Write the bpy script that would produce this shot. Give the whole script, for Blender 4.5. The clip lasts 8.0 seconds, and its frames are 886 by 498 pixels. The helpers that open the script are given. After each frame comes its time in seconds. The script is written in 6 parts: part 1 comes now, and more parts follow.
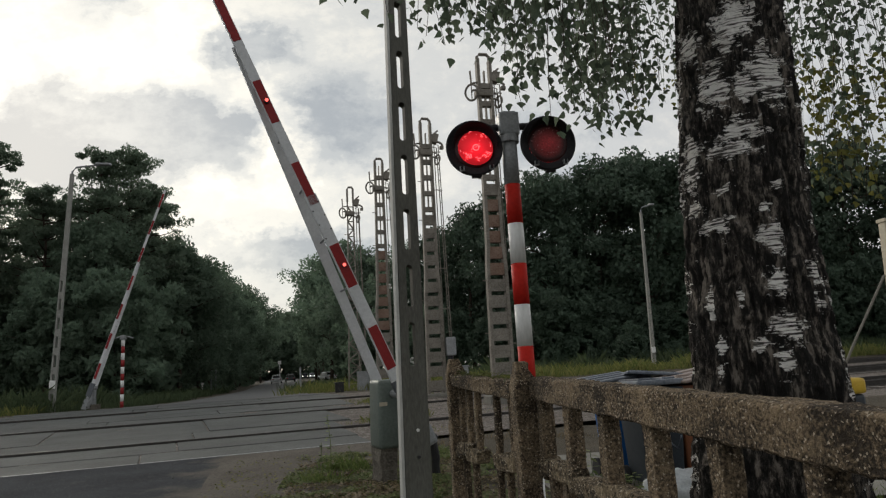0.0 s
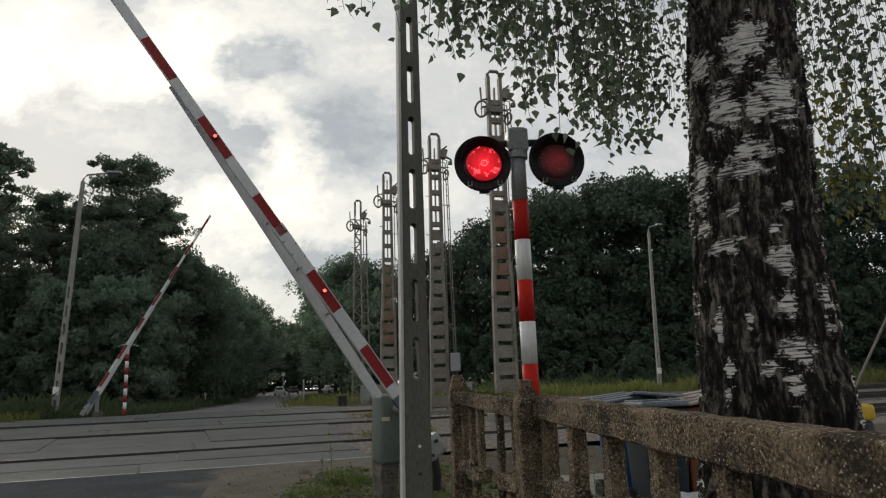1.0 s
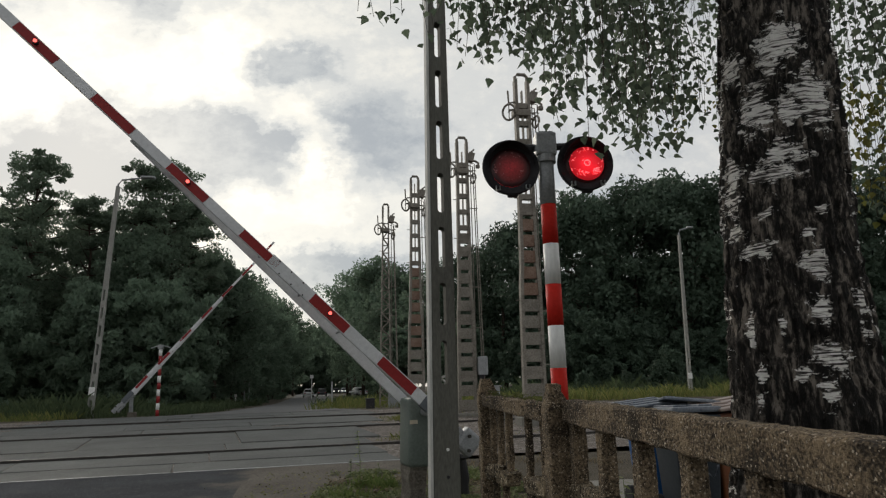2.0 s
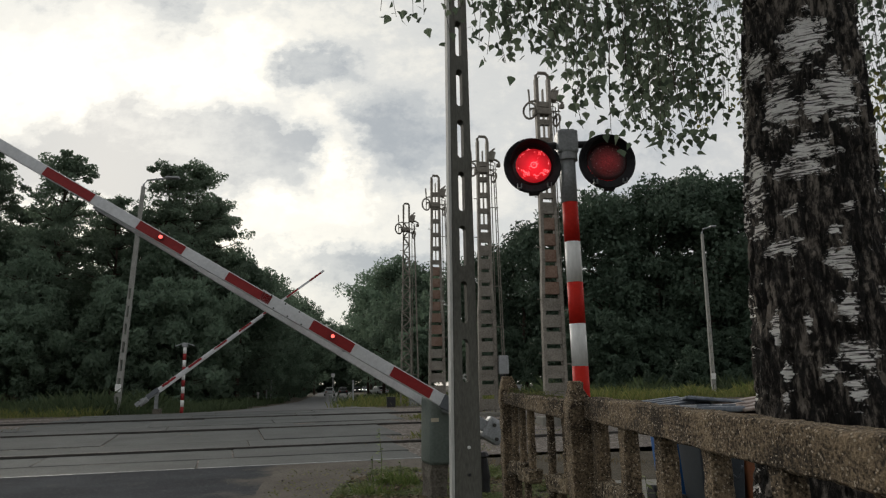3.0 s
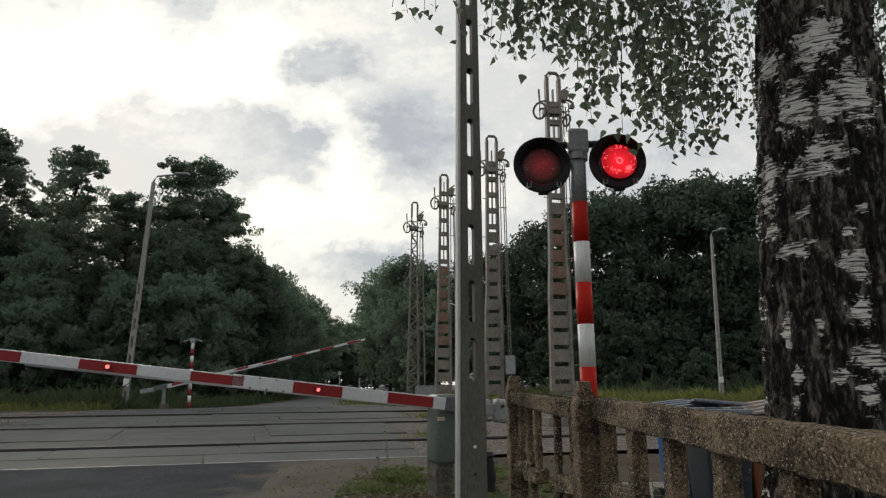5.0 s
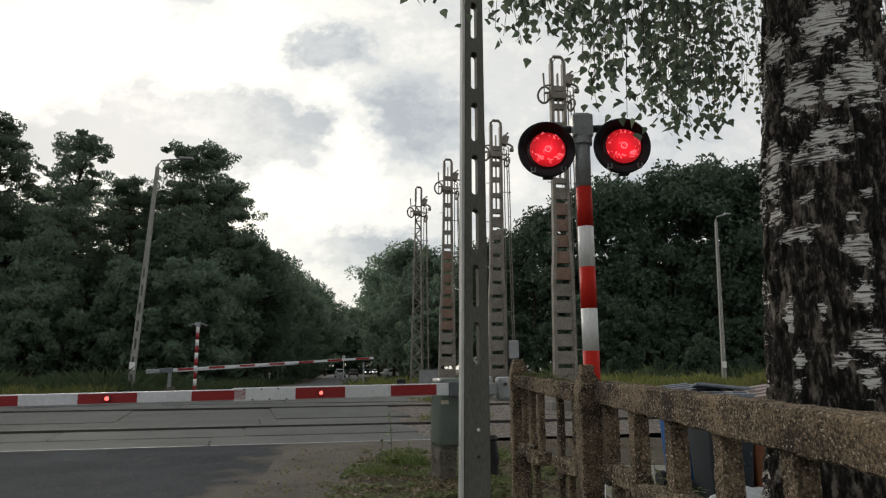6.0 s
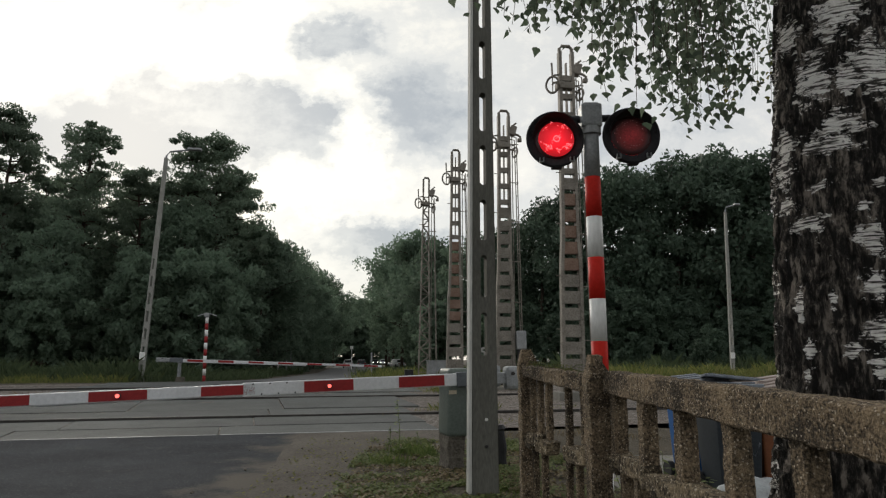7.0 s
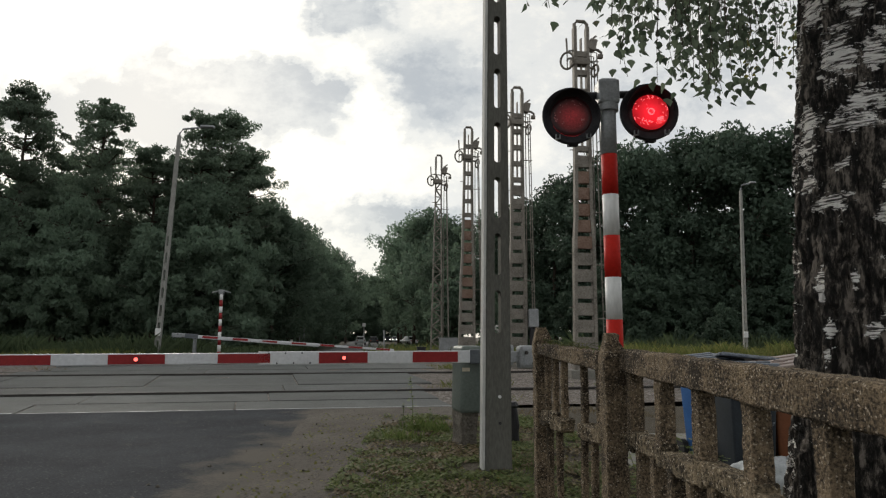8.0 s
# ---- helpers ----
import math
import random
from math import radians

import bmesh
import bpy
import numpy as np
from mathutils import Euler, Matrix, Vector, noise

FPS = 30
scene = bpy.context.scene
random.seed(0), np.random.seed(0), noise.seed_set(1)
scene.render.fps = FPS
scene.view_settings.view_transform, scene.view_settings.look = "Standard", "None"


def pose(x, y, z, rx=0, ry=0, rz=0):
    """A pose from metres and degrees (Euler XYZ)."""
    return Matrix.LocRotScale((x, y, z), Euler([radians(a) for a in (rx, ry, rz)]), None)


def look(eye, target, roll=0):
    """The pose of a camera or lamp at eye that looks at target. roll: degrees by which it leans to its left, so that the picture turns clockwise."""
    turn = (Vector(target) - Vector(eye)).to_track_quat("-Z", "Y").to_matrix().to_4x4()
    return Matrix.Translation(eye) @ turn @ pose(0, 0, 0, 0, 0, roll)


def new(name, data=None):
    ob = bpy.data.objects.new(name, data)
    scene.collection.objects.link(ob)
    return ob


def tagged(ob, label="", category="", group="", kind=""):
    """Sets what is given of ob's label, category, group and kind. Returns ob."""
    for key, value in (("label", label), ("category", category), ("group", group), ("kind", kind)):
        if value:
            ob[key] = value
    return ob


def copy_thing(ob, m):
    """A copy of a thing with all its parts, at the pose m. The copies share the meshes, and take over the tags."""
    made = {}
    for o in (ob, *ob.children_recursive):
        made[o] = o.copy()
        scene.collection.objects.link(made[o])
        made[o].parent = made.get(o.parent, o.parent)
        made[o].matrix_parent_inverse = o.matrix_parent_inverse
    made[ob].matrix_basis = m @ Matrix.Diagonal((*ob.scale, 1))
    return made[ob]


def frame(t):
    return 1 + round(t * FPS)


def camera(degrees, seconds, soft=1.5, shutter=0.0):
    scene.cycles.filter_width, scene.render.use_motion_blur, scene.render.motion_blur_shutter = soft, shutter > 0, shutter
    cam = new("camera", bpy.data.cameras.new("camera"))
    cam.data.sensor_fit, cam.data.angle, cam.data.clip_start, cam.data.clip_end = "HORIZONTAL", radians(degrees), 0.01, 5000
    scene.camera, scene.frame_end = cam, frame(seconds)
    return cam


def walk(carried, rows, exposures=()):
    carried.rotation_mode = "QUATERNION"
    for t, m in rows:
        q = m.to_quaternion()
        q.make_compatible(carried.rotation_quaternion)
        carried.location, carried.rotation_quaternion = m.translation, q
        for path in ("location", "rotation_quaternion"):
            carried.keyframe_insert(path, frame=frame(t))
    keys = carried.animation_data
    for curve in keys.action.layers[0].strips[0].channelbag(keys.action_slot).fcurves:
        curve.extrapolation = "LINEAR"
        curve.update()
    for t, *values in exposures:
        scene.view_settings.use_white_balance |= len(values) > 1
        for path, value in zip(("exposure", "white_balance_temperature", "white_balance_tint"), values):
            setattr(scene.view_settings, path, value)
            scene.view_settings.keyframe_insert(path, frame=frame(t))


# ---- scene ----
cam = camera(67.5, 8.0, soft=1.25)
PATH = [
    (0, (0.107, 0.096, 1.332), (0.352, 2.051, 1.677), -3.5),
    (0.5, (0.11, 0.119, 1.333), (0.347, 2.074, 1.684), -3.2),
    (1, (0.114, 0.12, 1.333), (0.34, 2.068, 1.724), -2.1),
    (1.5, (0.111, 0.111, 1.337), (0.298, 2.061, 1.74), -1.7),
    (3, (0.095, 0.08, 1.32), (0.178, 2.037, 1.723), -1.3),
    (3.5, (0.096, 0.097, 1.319), (0.168, 2.054, 1.725), -0.7),
    (4, (0.09, 0.093, 1.315), (0.151, 2.051, 1.72), -0.6),
    (4.5, (0.092, 0.096, 1.317), (0.153, 2.052, 1.728), -0.5),
    (6, (0.087, 0.076, 1.308), (0.135, 2.043, 1.665), -0.3),
    (6.5, (0.091, 0.088, 1.311), (0.123, 2.058, 1.653), -0.4),
    (7, (0.083, 0.076, 1.304), (0.108, 2.049, 1.634), -0.2),
    (7.5, (0.074, 0.081, 1.302), (0.078, 2.06, 1.594), -0.0),
    (8, (0.062, 0.087, 1.305), (0.051, 2.069, 1.569), 0.1),
]
walk(cam, [(t, look(eye, target, roll)) for t, eye, target, roll in PATH], [(0.0, 0.04), (4.0, 0.03), (4.7, 0.10), (6.0, 0.21), (7.0, 0.20), (7.5, 0.11), (8.0, 0.25)])

# ---- world and light ----
SUN_DIR = Vector((-0.40, 0.84, 0.36)).normalized()


def build_world():
    w = bpy.data.worlds.new("evening_sky")
    scene.world = w
    w.use_nodes = True
    nt = w.node_tree
    nt.nodes.clear()
    N, L = nt.nodes.new, nt.links.new

    def math_node(op, a, b=None, clamp=False):
        n = N("ShaderNodeMath")
        n.operation, n.use_clamp = op, clamp
        for i, v in enumerate((a, b)):
            if v is None:
                continue
            if isinstance(v, (int, float)):
                n.inputs[i].default_value = v
            else:
                L(v, n.inputs[i])
        return n.outputs[0]

    co = N("ShaderNodeTexCoord").outputs["Generated"]
    sep = N("ShaderNodeSeparateXYZ")
    L(co, sep.inputs[0])
    up = math_node("ADD", math_node("MAXIMUM", sep.outputs[2], 0.0), 0.42)
    px, py = math_node("DIVIDE", sep.outputs[0], up), math_node("DIVIDE", sep.outputs[1], up)

    def cloud_noise(scale, detail, rough, distort, dx=0.0, dy=0.0):
        comb = N("ShaderNodeCombineXYZ")
        L(math_node("ADD", px, dx), comb.inputs[0]), L(math_node("ADD", py, dy), comb.inputs[1])
        comb.inputs[2].default_value = CLOUD_SEED
        n = N("ShaderNodeTexNoise")
        n.inputs["Scale"].default_value, n.inputs["Detail"].default_value = scale, detail
        n.inputs["Roughness"].default_value, n.inputs["Distortion"].default_value = rough, distort
        L(comb.outputs[0], n.inputs["Vector"])
        return n.outputs["Fac"]

    # cloud banks by bearing and height over the horizon, their outlines torn by noise
    ahead = math_node("MAXIMUM", sep.outputs[1], 0.25)
    bu, bv = math_node("DIVIDE", sep.outputs[0], ahead), math_node("DIVIDE", sep.outputs[2], ahead)
    flat = N("ShaderNodeCombineXYZ")
    L(bu, flat.inputs[0]), L(bv, flat.inputs[1])

    def torn(scale, detail, rough, z):
        n = N("ShaderNodeTexNoise")
        n.inputs["Scale"].default_value, n.inputs["Detail"].default_value, n.inputs["Roughness"].default_value = scale, detail, rough
        mp = N("ShaderNodeMapping")
        mp.inputs["Location"].default_value, mp.inputs["Scale"].default_value = (0, 0, z), (1, 1.35, 1)
        L(flat.outputs[0], mp.inputs[0]), L(mp.outputs[0], n.inputs["Vector"])
        return math_node("SUBTRACT", n.outputs["Fac"], 0.5)

    wu = math_node("ADD", bu, math_node("ADD", math_node("MULTIPLY", torn(7.0, 3, 0.5, 1.3), 0.13), math_node("MULTIPLY", torn(24.0, 7, 0.6, 2.1), 0.10)))
    wv = math_node("ADD", bv, math_node("ADD", math_node("MULTIPLY", torn(7.0, 3, 0.5, 5.7), 0.11), math_node("MULTIPLY", torn(24.0, 7, 0.6, 8.4), 0.085)))
    total = 0.0
    for u, v, a, b, weight in CLOUD_BANKS:
        du, dv = math_node("DIVIDE", math_node("SUBTRACT", wu, u), a), math_node("DIVIDE", math_node("SUBTRACT", wv, v), b)
        r2 = math_node("ADD", math_node("MULTIPLY", du, du), math_node("MULTIPLY", dv, dv))
        total = math_node("ADD", total, math_node("MULTIPLY", math_node("EXPONENT", math_node("MULTIPLY", r2, -1.0)), weight))
    # billows lit from the sun's side: the slope of the cloud's thickness towards the sun
    thick = cloud_noise(2.5, 10, 0.54, 0.2)
    toward = cloud_noise(2.5, 10, 0.54, 0.2, SUN_DIR.x * 0.13, SUN_DIR.y * 0.13)
    slope = math_node("MULTIPLY", math_node("SUBTRACT", thick, toward), 2.2)
    wisp = math_node("MULTIPLY", torn(11.0, 8, 0.6, 3.3), 1.0)
    total = math_node("MAXIMUM", math_node("MINIMUM", math_node("ADD", math_node("MULTIPLY", total, 2.1), math_node("MULTIPLY", wisp, 1.35)), 1.0), -1.0)
    fleece = math_node("MULTIPLY", torn(30.0, 8, 0.68, 6.1), 0.5)
    dens = math_node("ADD", math_node("ADD", math_node("MULTIPLY", slope, 0.5), fleece), math_node("ADD", math_node("MULTIPLY", total, 0.40), 0.50), True)
    ramp = N("ShaderNodeValToRGB")
    L(dens, ramp.inputs[0])
    cr = ramp.color_ramp
    cr.interpolation = "EASE"
    stops = ((0.02, (0.37, 0.40, 0.44)), (0.30, (0.52, 0.54, 0.56)), (0.55, (0.70, 0.70, 0.69)), (0.80, (0.865, 0.84, 0.79)), (1.0, (1.03, 0.99, 0.91)))
    while len(cr.elements) < len(stops):
        cr.elements.new(0.5)
    for e, (p, c) in zip(cr.elements, stops):
        e.position, e.color = p, (*c, 1)
    # glow of the hidden sun
    dot = N("ShaderNodeVectorMath")
    dot.operation = "DOT_PRODUCT"
    L(co, dot.inputs[0])
    dot.inputs[1].default_value = SUN_DIR
    d = math_node("MAXIMUM", dot.outputs["Value"], 0.0)
    glow = math_node("ADD", math_node("MULTIPLY", math_node("POWER", d, 30.0), 0.16), math_node("ADD", math_node("MULTIPLY", math_node("POWER", d, 4.0), 0.16), 0.80))
    warm = N("ShaderNodeMix")
    warm.data_type, warm.blend_type = "RGBA", "MULTIPLY"
    warm.inputs[0].default_value = 1.0
    L(ramp.outputs[0], warm.inputs[6])
    gl = N("ShaderNodeCombineColor")
    L(glow, gl.inputs[0]), L(glow, gl.inputs[1])
    L(math_node("MULTIPLY", glow, math_node("SUBTRACT", 1.0, math_node("MULTIPLY", math_node("POWER", d, 4.0), 0.055))), gl.inputs[2])
    L(gl.outputs[0], warm.inputs[7])
    # clear air above the clouds
    sky = N("ShaderNodeTexSky")
    sky.sky_type, sky.sun_disc = "NISHITA", False
    sky.sun_elevation, sky.sun_rotation = math.asin(SUN_DIR.z), math.atan2(SUN_DIR.x, SUN_DIR.y)
    air = N("ShaderNodeMix")
    air.data_type, air.blend_type = "RGBA", "ADD"
    air.inputs[0].default_value = 0.012
    L(warm.outputs[2], air.inputs[6]), L(sky.outputs[0], air.inputs[7])
    bg = N("ShaderNodeBackground")
    bg.inputs["Strength"].default_value = SKY
    L(air.outputs[2], bg.inputs["Color"])
    out = N("ShaderNodeOutputWorld")
    L(bg.outputs[0], out.inputs["Surface"])


CLOUD_SEED, SKY = 3.7, 1.0
# bearing, height, half width, half height, brightness: sunlit heaps and shaded bases
CLOUD_BANKS = [
    (-0.29, 0.53, 0.085, 0.080, 0.8), (-0.16, 0.43, 0.055, 0.040, 0.6), (-0.60, 0.47, 0.16, 0.11, 0.6), (-0.43, 0.370, 0.20, 0.062, -1.5),
    (-0.235, 0.385, 0.075, 0.045, -1.0), (-0.39, 0.64, 0.060, 0.070, -0.6), (-0.165, 0.515, 0.060, 0.024, -0.9), (-0.120, 0.34, 0.035, 0.080, 0.9),
    (-0.03, 0.38, 0.09, 0.065, -0.7), (-0.20, 0.250, 0.14, 0.045, 0.9), (-0.08, 0.190, 0.12, 0.024, -0.7), (0.05, 0.27, 0.08, 0.04, 0.3),
    (0.17, 0.44, 0.13, 0.10, 0.15), (-0.06, 0.62, 0.13, 0.07, 0.2)]
build_world()
sun = new("sun", bpy.data.lights.new("sun", "SUN"))
sun.data.energy, sun.data.angle, sun.data.color = 1.4, radians(14), (1.0, 0.93, 0.82)
sun.matrix_world = look(SUN_DIR * 50, (0, 0, 0))


# ---- materials ----
def material(name, dark, light, rough=0.8, metal=0.0, scale=6.0, fine=60.0, bump=0.3, speck=None, streak=(1, 1, 1), jitter=0.0, spec=0.3, bump_dist=0.01, span=(0.36, 0.64)):
    """Two scales of colour variation, fine relief, and specks of a third colour where speck = (colour, scale, amount)."""
    m = bpy.data.materials.new(name)
    m.use_nodes = True
    nt = m.node_tree
    b = nt.nodes["Principled BSDF"]
    N, L = nt.nodes.new, nt.links.new
    co = N("ShaderNodeTexCoord")
    mp = N("ShaderNodeMapping")
    mp.inputs["Scale"].default_value = streak
    L(co.outputs["Object"], mp.inputs[0])
    n1, n2 = N("ShaderNodeTexNoise"), N("ShaderNodeTexNoise")
    for n, s, d in ((n1, scale, 5), (n2, fine, 6)):
        n.inputs["Scale"].default_value, n.inputs["Detail"].default_value = s, d
        n.inputs["Roughness"].default_value = 0.62
        L(mp.outputs[0], n.inputs["Vector"])
    mixf = N("ShaderNodeMath")
    mixf.operation = "MULTIPLY_ADD"
    L(n2.outputs["Fac"], mixf.inputs[0])
    mixf.inputs[1].default_value = 0.55
    sc = N("ShaderNodeMath")
    sc.operation = "MULTIPLY"
    L(n1.outputs["Fac"], sc.inputs[0])
    sc.inputs[1].default_value = 0.45
    L(sc.outputs[0], mixf.inputs[2])
    ramp = N("ShaderNodeValToRGB")
    ramp.color_ramp.elements[0].position, ramp.color_ramp.elements[0].color = span[0], (*dark, 1)
    ramp.color_ramp.elements[1].position, ramp.color_ramp.elements[1].color = span[1], (*light, 1)
    L(mixf.outputs[0], ramp.inputs[0])
    col = ramp.outputs[0]
    if speck:
        v = N("ShaderNodeTexVoronoi")
        v.inputs["Scale"].default_value = speck[1]
        L(mp.outputs[0], v.inputs["Vector"])
        pick = N("ShaderNodeSeparateColor")
        L(v.outputs["Color"], pick.inputs[0])
        less = N("ShaderNodeMath")
        less.operation = "LESS_THAN"
        L(pick.outputs[0], less.inputs[0])
        less.inputs[1].default_value = speck[2]
        mx = N("ShaderNodeMix")
        mx.data_type = "RGBA"
        L(less.outputs[0], mx.inputs[0]), L(col, mx.inputs[6])
        mx.inputs[7].default_value = (*speck[0], 1)
        col = mx.outputs[2]
    if jitter:
        info = N("ShaderNodeObjectInfo")
        geo = N("ShaderNodeNewGeometry")
        add = N("ShaderNodeMath")
        add.operation = "ADD"
        L(info.outputs["Random"], add.inputs[0]), L(geo.outputs["Random Per Island"], add.inputs[1])
        rng = N("ShaderNodeMapRange")
        rng.inputs["From Max"].default_value = 2.0
        rng.inputs["To Min"].default_value, rng.inputs["To Max"].default_value = 1 - jitter, 1 + jitter
        L(add.outputs[0], rng.inputs["Value"])
        hsv = N("ShaderNodeHueSaturation")
        L(rng.outputs[0], hsv.inputs["Value"]), L(col, hsv.inputs["Color"])
        col = hsv.outputs[0]
    L(col, b.inputs["Base Color"])
    b.inputs["Roughness"].default_value, b.inputs["Metallic"].default_value = rough, metal
    b.inputs["Specular IOR Level"].default_value = spec
    if bump:
        bp = N("ShaderNodeBump")
        bp.inputs["Strength"].default_value, bp.inputs["Distance"].default_value = bump, bump_dist
        L(mixf.outputs[0], bp.inputs["Height"]), L(bp.outputs[0], b.inputs["Normal"])
    return m


def leaf_material(name, a, b_, trans=0.35):
    """Foliage: colour by leaf, some light passing through."""
    m = bpy.data.materials.new(name)
    m.use_nodes = True
    nt = m.node_tree
    N, L = nt.nodes.new, nt.links.new
    bs = nt.nodes["Principled BSDF"]
    geo, info = N("ShaderNodeNewGeometry"), N("ShaderNodeObjectInfo")
    mx = N("ShaderNodeMix")
    mx.data_type = "RGBA"
    L(geo.outputs["Random Per Island"], mx.inputs[0])
    mx.inputs[6].default_value, mx.inputs[7].default_value = (*a, 1), (*b_, 1)
    hsv = N("ShaderNodeHueSaturation")
    rng = N("ShaderNodeMapRange")
    rng.inputs["To Min"].default_value, rng.inputs["To Max"].default_value = 0.75, 1.25
    L(info.outputs["Random"], rng.inputs["Value"])
    L(rng.outputs[0], hsv.inputs["Value"]), L(mx.outputs[2], hsv.inputs["Color"])
    L(hsv.outputs[0], bs.inputs["Base Color"])
    bs.inputs["Roughness"].default_value, bs.inputs["Specular IOR Level"].default_value = 0.6, 0.25
    tr = N("ShaderNodeBsdfTranslucent")
    L(hsv.outputs[0], tr.inputs["Color"])
    ms = N("ShaderNodeMixShader")
    ms.inputs[0].default_value = trans
    out = nt.nodes["Material Output"]
    L(bs.outputs[0], ms.inputs[1]), L(tr.outputs[0], ms.inputs[2]), L(ms.outputs[0], out.inputs["Surface"])
    return m


def glow_material(name, colour, strength):
    m = bpy.data.materials.new(name)
    m.use_nodes = True
    b = m.node_tree.nodes["Principled BSDF"]
    b.inputs["Base Color"].default_value = (*colour, 1)
    b.inputs["Emission Color"].default_value = (*colour, 1)
    b.inputs["Emission Strength"].default_value = strength
    return m


def lamp_face_material():
    """Lit red glass: hottest round its middle, uneven, fading to its rim."""
    m = glow_material("red_lamp_glow", (1.0, 0.014, 0.030), 0.64)
    nt = m.node_tree
    N, L = nt.nodes.new, nt.links.new
    co = N("ShaderNodeTexCoord").outputs["Object"]
    ln = N("ShaderNodeVectorMath")
    ln.operation = "LENGTH"
    L(co, ln.inputs[0])
    nz = N("ShaderNodeTexNoise")
    nz.inputs["Scale"].default_value, nz.inputs["Detail"].default_value = 38.0, 3.0
    L(co, nz.inputs["Vector"])
    add = N("ShaderNodeMath")
    add.operation = "MULTIPLY_ADD"
    L(nz.outputs["Fac"], add.inputs[0])
    add.inputs[1].default_value = 0.06
    L(ln.outputs["Value"], add.inputs[2])
    ramp = N("ShaderNodeMapRange")
    L(add.outputs[0], ramp.inputs[0])
    for i, v in ((1, 0.040), (2, 0.145), (3, 0.88), (4, 0.20)):
        ramp.inputs[i].default_value = v
    L(ramp.outputs[0], nt.nodes["Principled BSDF"].inputs["Emission Strength"])
    return m


M_CONCRETE = material("weathered_concrete", (0.12, 0.115, 0.10), (0.24, 0.23, 0.20), 0.9, 0, 3, 70, 0.4)
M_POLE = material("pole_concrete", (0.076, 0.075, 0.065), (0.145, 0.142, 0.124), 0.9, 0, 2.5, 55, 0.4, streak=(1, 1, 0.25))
M_LAMPPOST = material("lamp_post_concrete", (0.20, 0.20, 0.185), (0.34, 0.34, 0.31), 0.9, 0, 2, 40, 0.2)
M_SLAB = material("crossing_slab_concrete", (0.046, 0.049, 0.047), (0.102, 0.108, 0.103), 0.80, 0, 1.1, 32, 0.4, speck=((0.05, 0.052, 0.049), 45, 0.05), jitter=0.2)
M_FENCE = material("aggregate_concrete", (0.040, 0.030, 0.020), (0.32, 0.240, 0.152), 0.95, 0, 6, 95, 1.0, speck=((0.50, 0.42, 0.32), 210, 0.045), bump_dist=0.05, span=(0.44, 0.60))
M_LICHEN = material("mossy_concrete", (0.024, 0.018, 0.011), (0.30, 0.235, 0.15), 0.95, 0, 9, 90, 1.0, speck=((0.52, 0.45, 0.34), 175, 0.05), bump_dist=0.04, span=(0.43, 0.60))
M_ASPHALT = material("asphalt", (0.019, 0.022, 0.026), (0.046, 0.051, 0.058), 0.92, 0, 0.8, 42, 0.8, speck=((0.095, 0.095, 0.092), 85, 0.025), spec=0.12, bump_dist=0.015, span=(0.4, 0.62))
# far asphalt made paler: the sky's grazing reflection is put into the colour
M_FARROAD = material("sky_sheen_asphalt", (0.075, 0.077, 0.078), (0.135, 0.135, 0.132), 0.85, 0, 0.5, 20, 0.4, spec=0.3)
M_DIRT = material("sandy_dirt", (0.050, 0.043, 0.035), (0.140, 0.122, 0.100), 0.95, 0, 0.9, 38, 0.9, speck=((0.035, 0.031, 0.026), 48, 0.03), bump_dist=0.025, span=(0.36, 0.64))
M_BALLAST = material("track_ballast", (0.055, 0.045, 0.038), (0.17, 0.145, 0.125), 0.95, 0, 4, 24, 1.0, speck=((0.22, 0.2, 0.18), 22, 0.2), bump_dist=0.04)
M_RAIL = material("rail_steel", (0.030, 0.027, 0.025), (0.078, 0.072, 0.066), 0.55, 0.5, 5, 60, 0.2)
M_SLEEPER = material("sleeper_concrete", (0.11, 0.10, 0.09), (0.22, 0.20, 0.18), 0.9, 0, 4, 40, 0.4)
M_MAST = material("mast_steel", (0.110, 0.098, 0.082), (0.285, 0.262, 0.225), 0.75, 0.1, 2.2, 24, 0.2)
M_RUST = material("rusty_mast_steel", (0.13, 0.075, 0.05), (0.27, 0.19, 0.15), 0.85, 0.1, 3.0, 30, 0.3)
M_GALV = material("galvanised_steel", (0.20, 0.21, 0.215), (0.36, 0.37, 0.375), 0.5, 0.5, 4, 40, 0.15)
M_BOX = material("grey_green_paint", (0.085, 0.105, 0.092), (0.145, 0.17, 0.15), 0.5, 0, 2.5, 30, 0.1)
M_WHITE = material("white_sheeting", (0.62, 0.62, 0.60), (0.82, 0.82, 0.80), 0.5, 0, 3, 40, 0.08, streak=(1, 1, 0.3))
M_BOOM = material("boom_aluminium", (0.50, 0.51, 0.52), (0.64, 0.65, 0.66), 0.45, 0.05, 2, 30, 0.06)
M_RED = material("red_sheeting", (0.42, 0.018, 0.012), (0.58, 0.028, 0.018), 0.55, 0, 3, 40, 0.06, spec=0.12)
M_DARKRED = material("boom_red_sheeting", (0.20, 0.013, 0.014), (0.29, 0.020, 0.020), 0.5, 0, 2, 30, 0.06)
M_BLACK = material("black_plastic", (0.017, 0.017, 0.019), (0.034, 0.033, 0.035), 0.5, 0, 8, 60, 0.1)
M_SIGPOST = material("grey_post_paint", (0.20, 0.21, 0.215), (0.36, 0.37, 0.375), 0.5, 0.2, 6, 50, 0.15)
M_GLOW = lamp_face_material()
M_SOOT = material("matt_charcoal_paint", (0.024, 0.024, 0.027), (0.044, 0.043, 0.046), 0.85, 0, 8, 60, 0.15, spec=0.12)


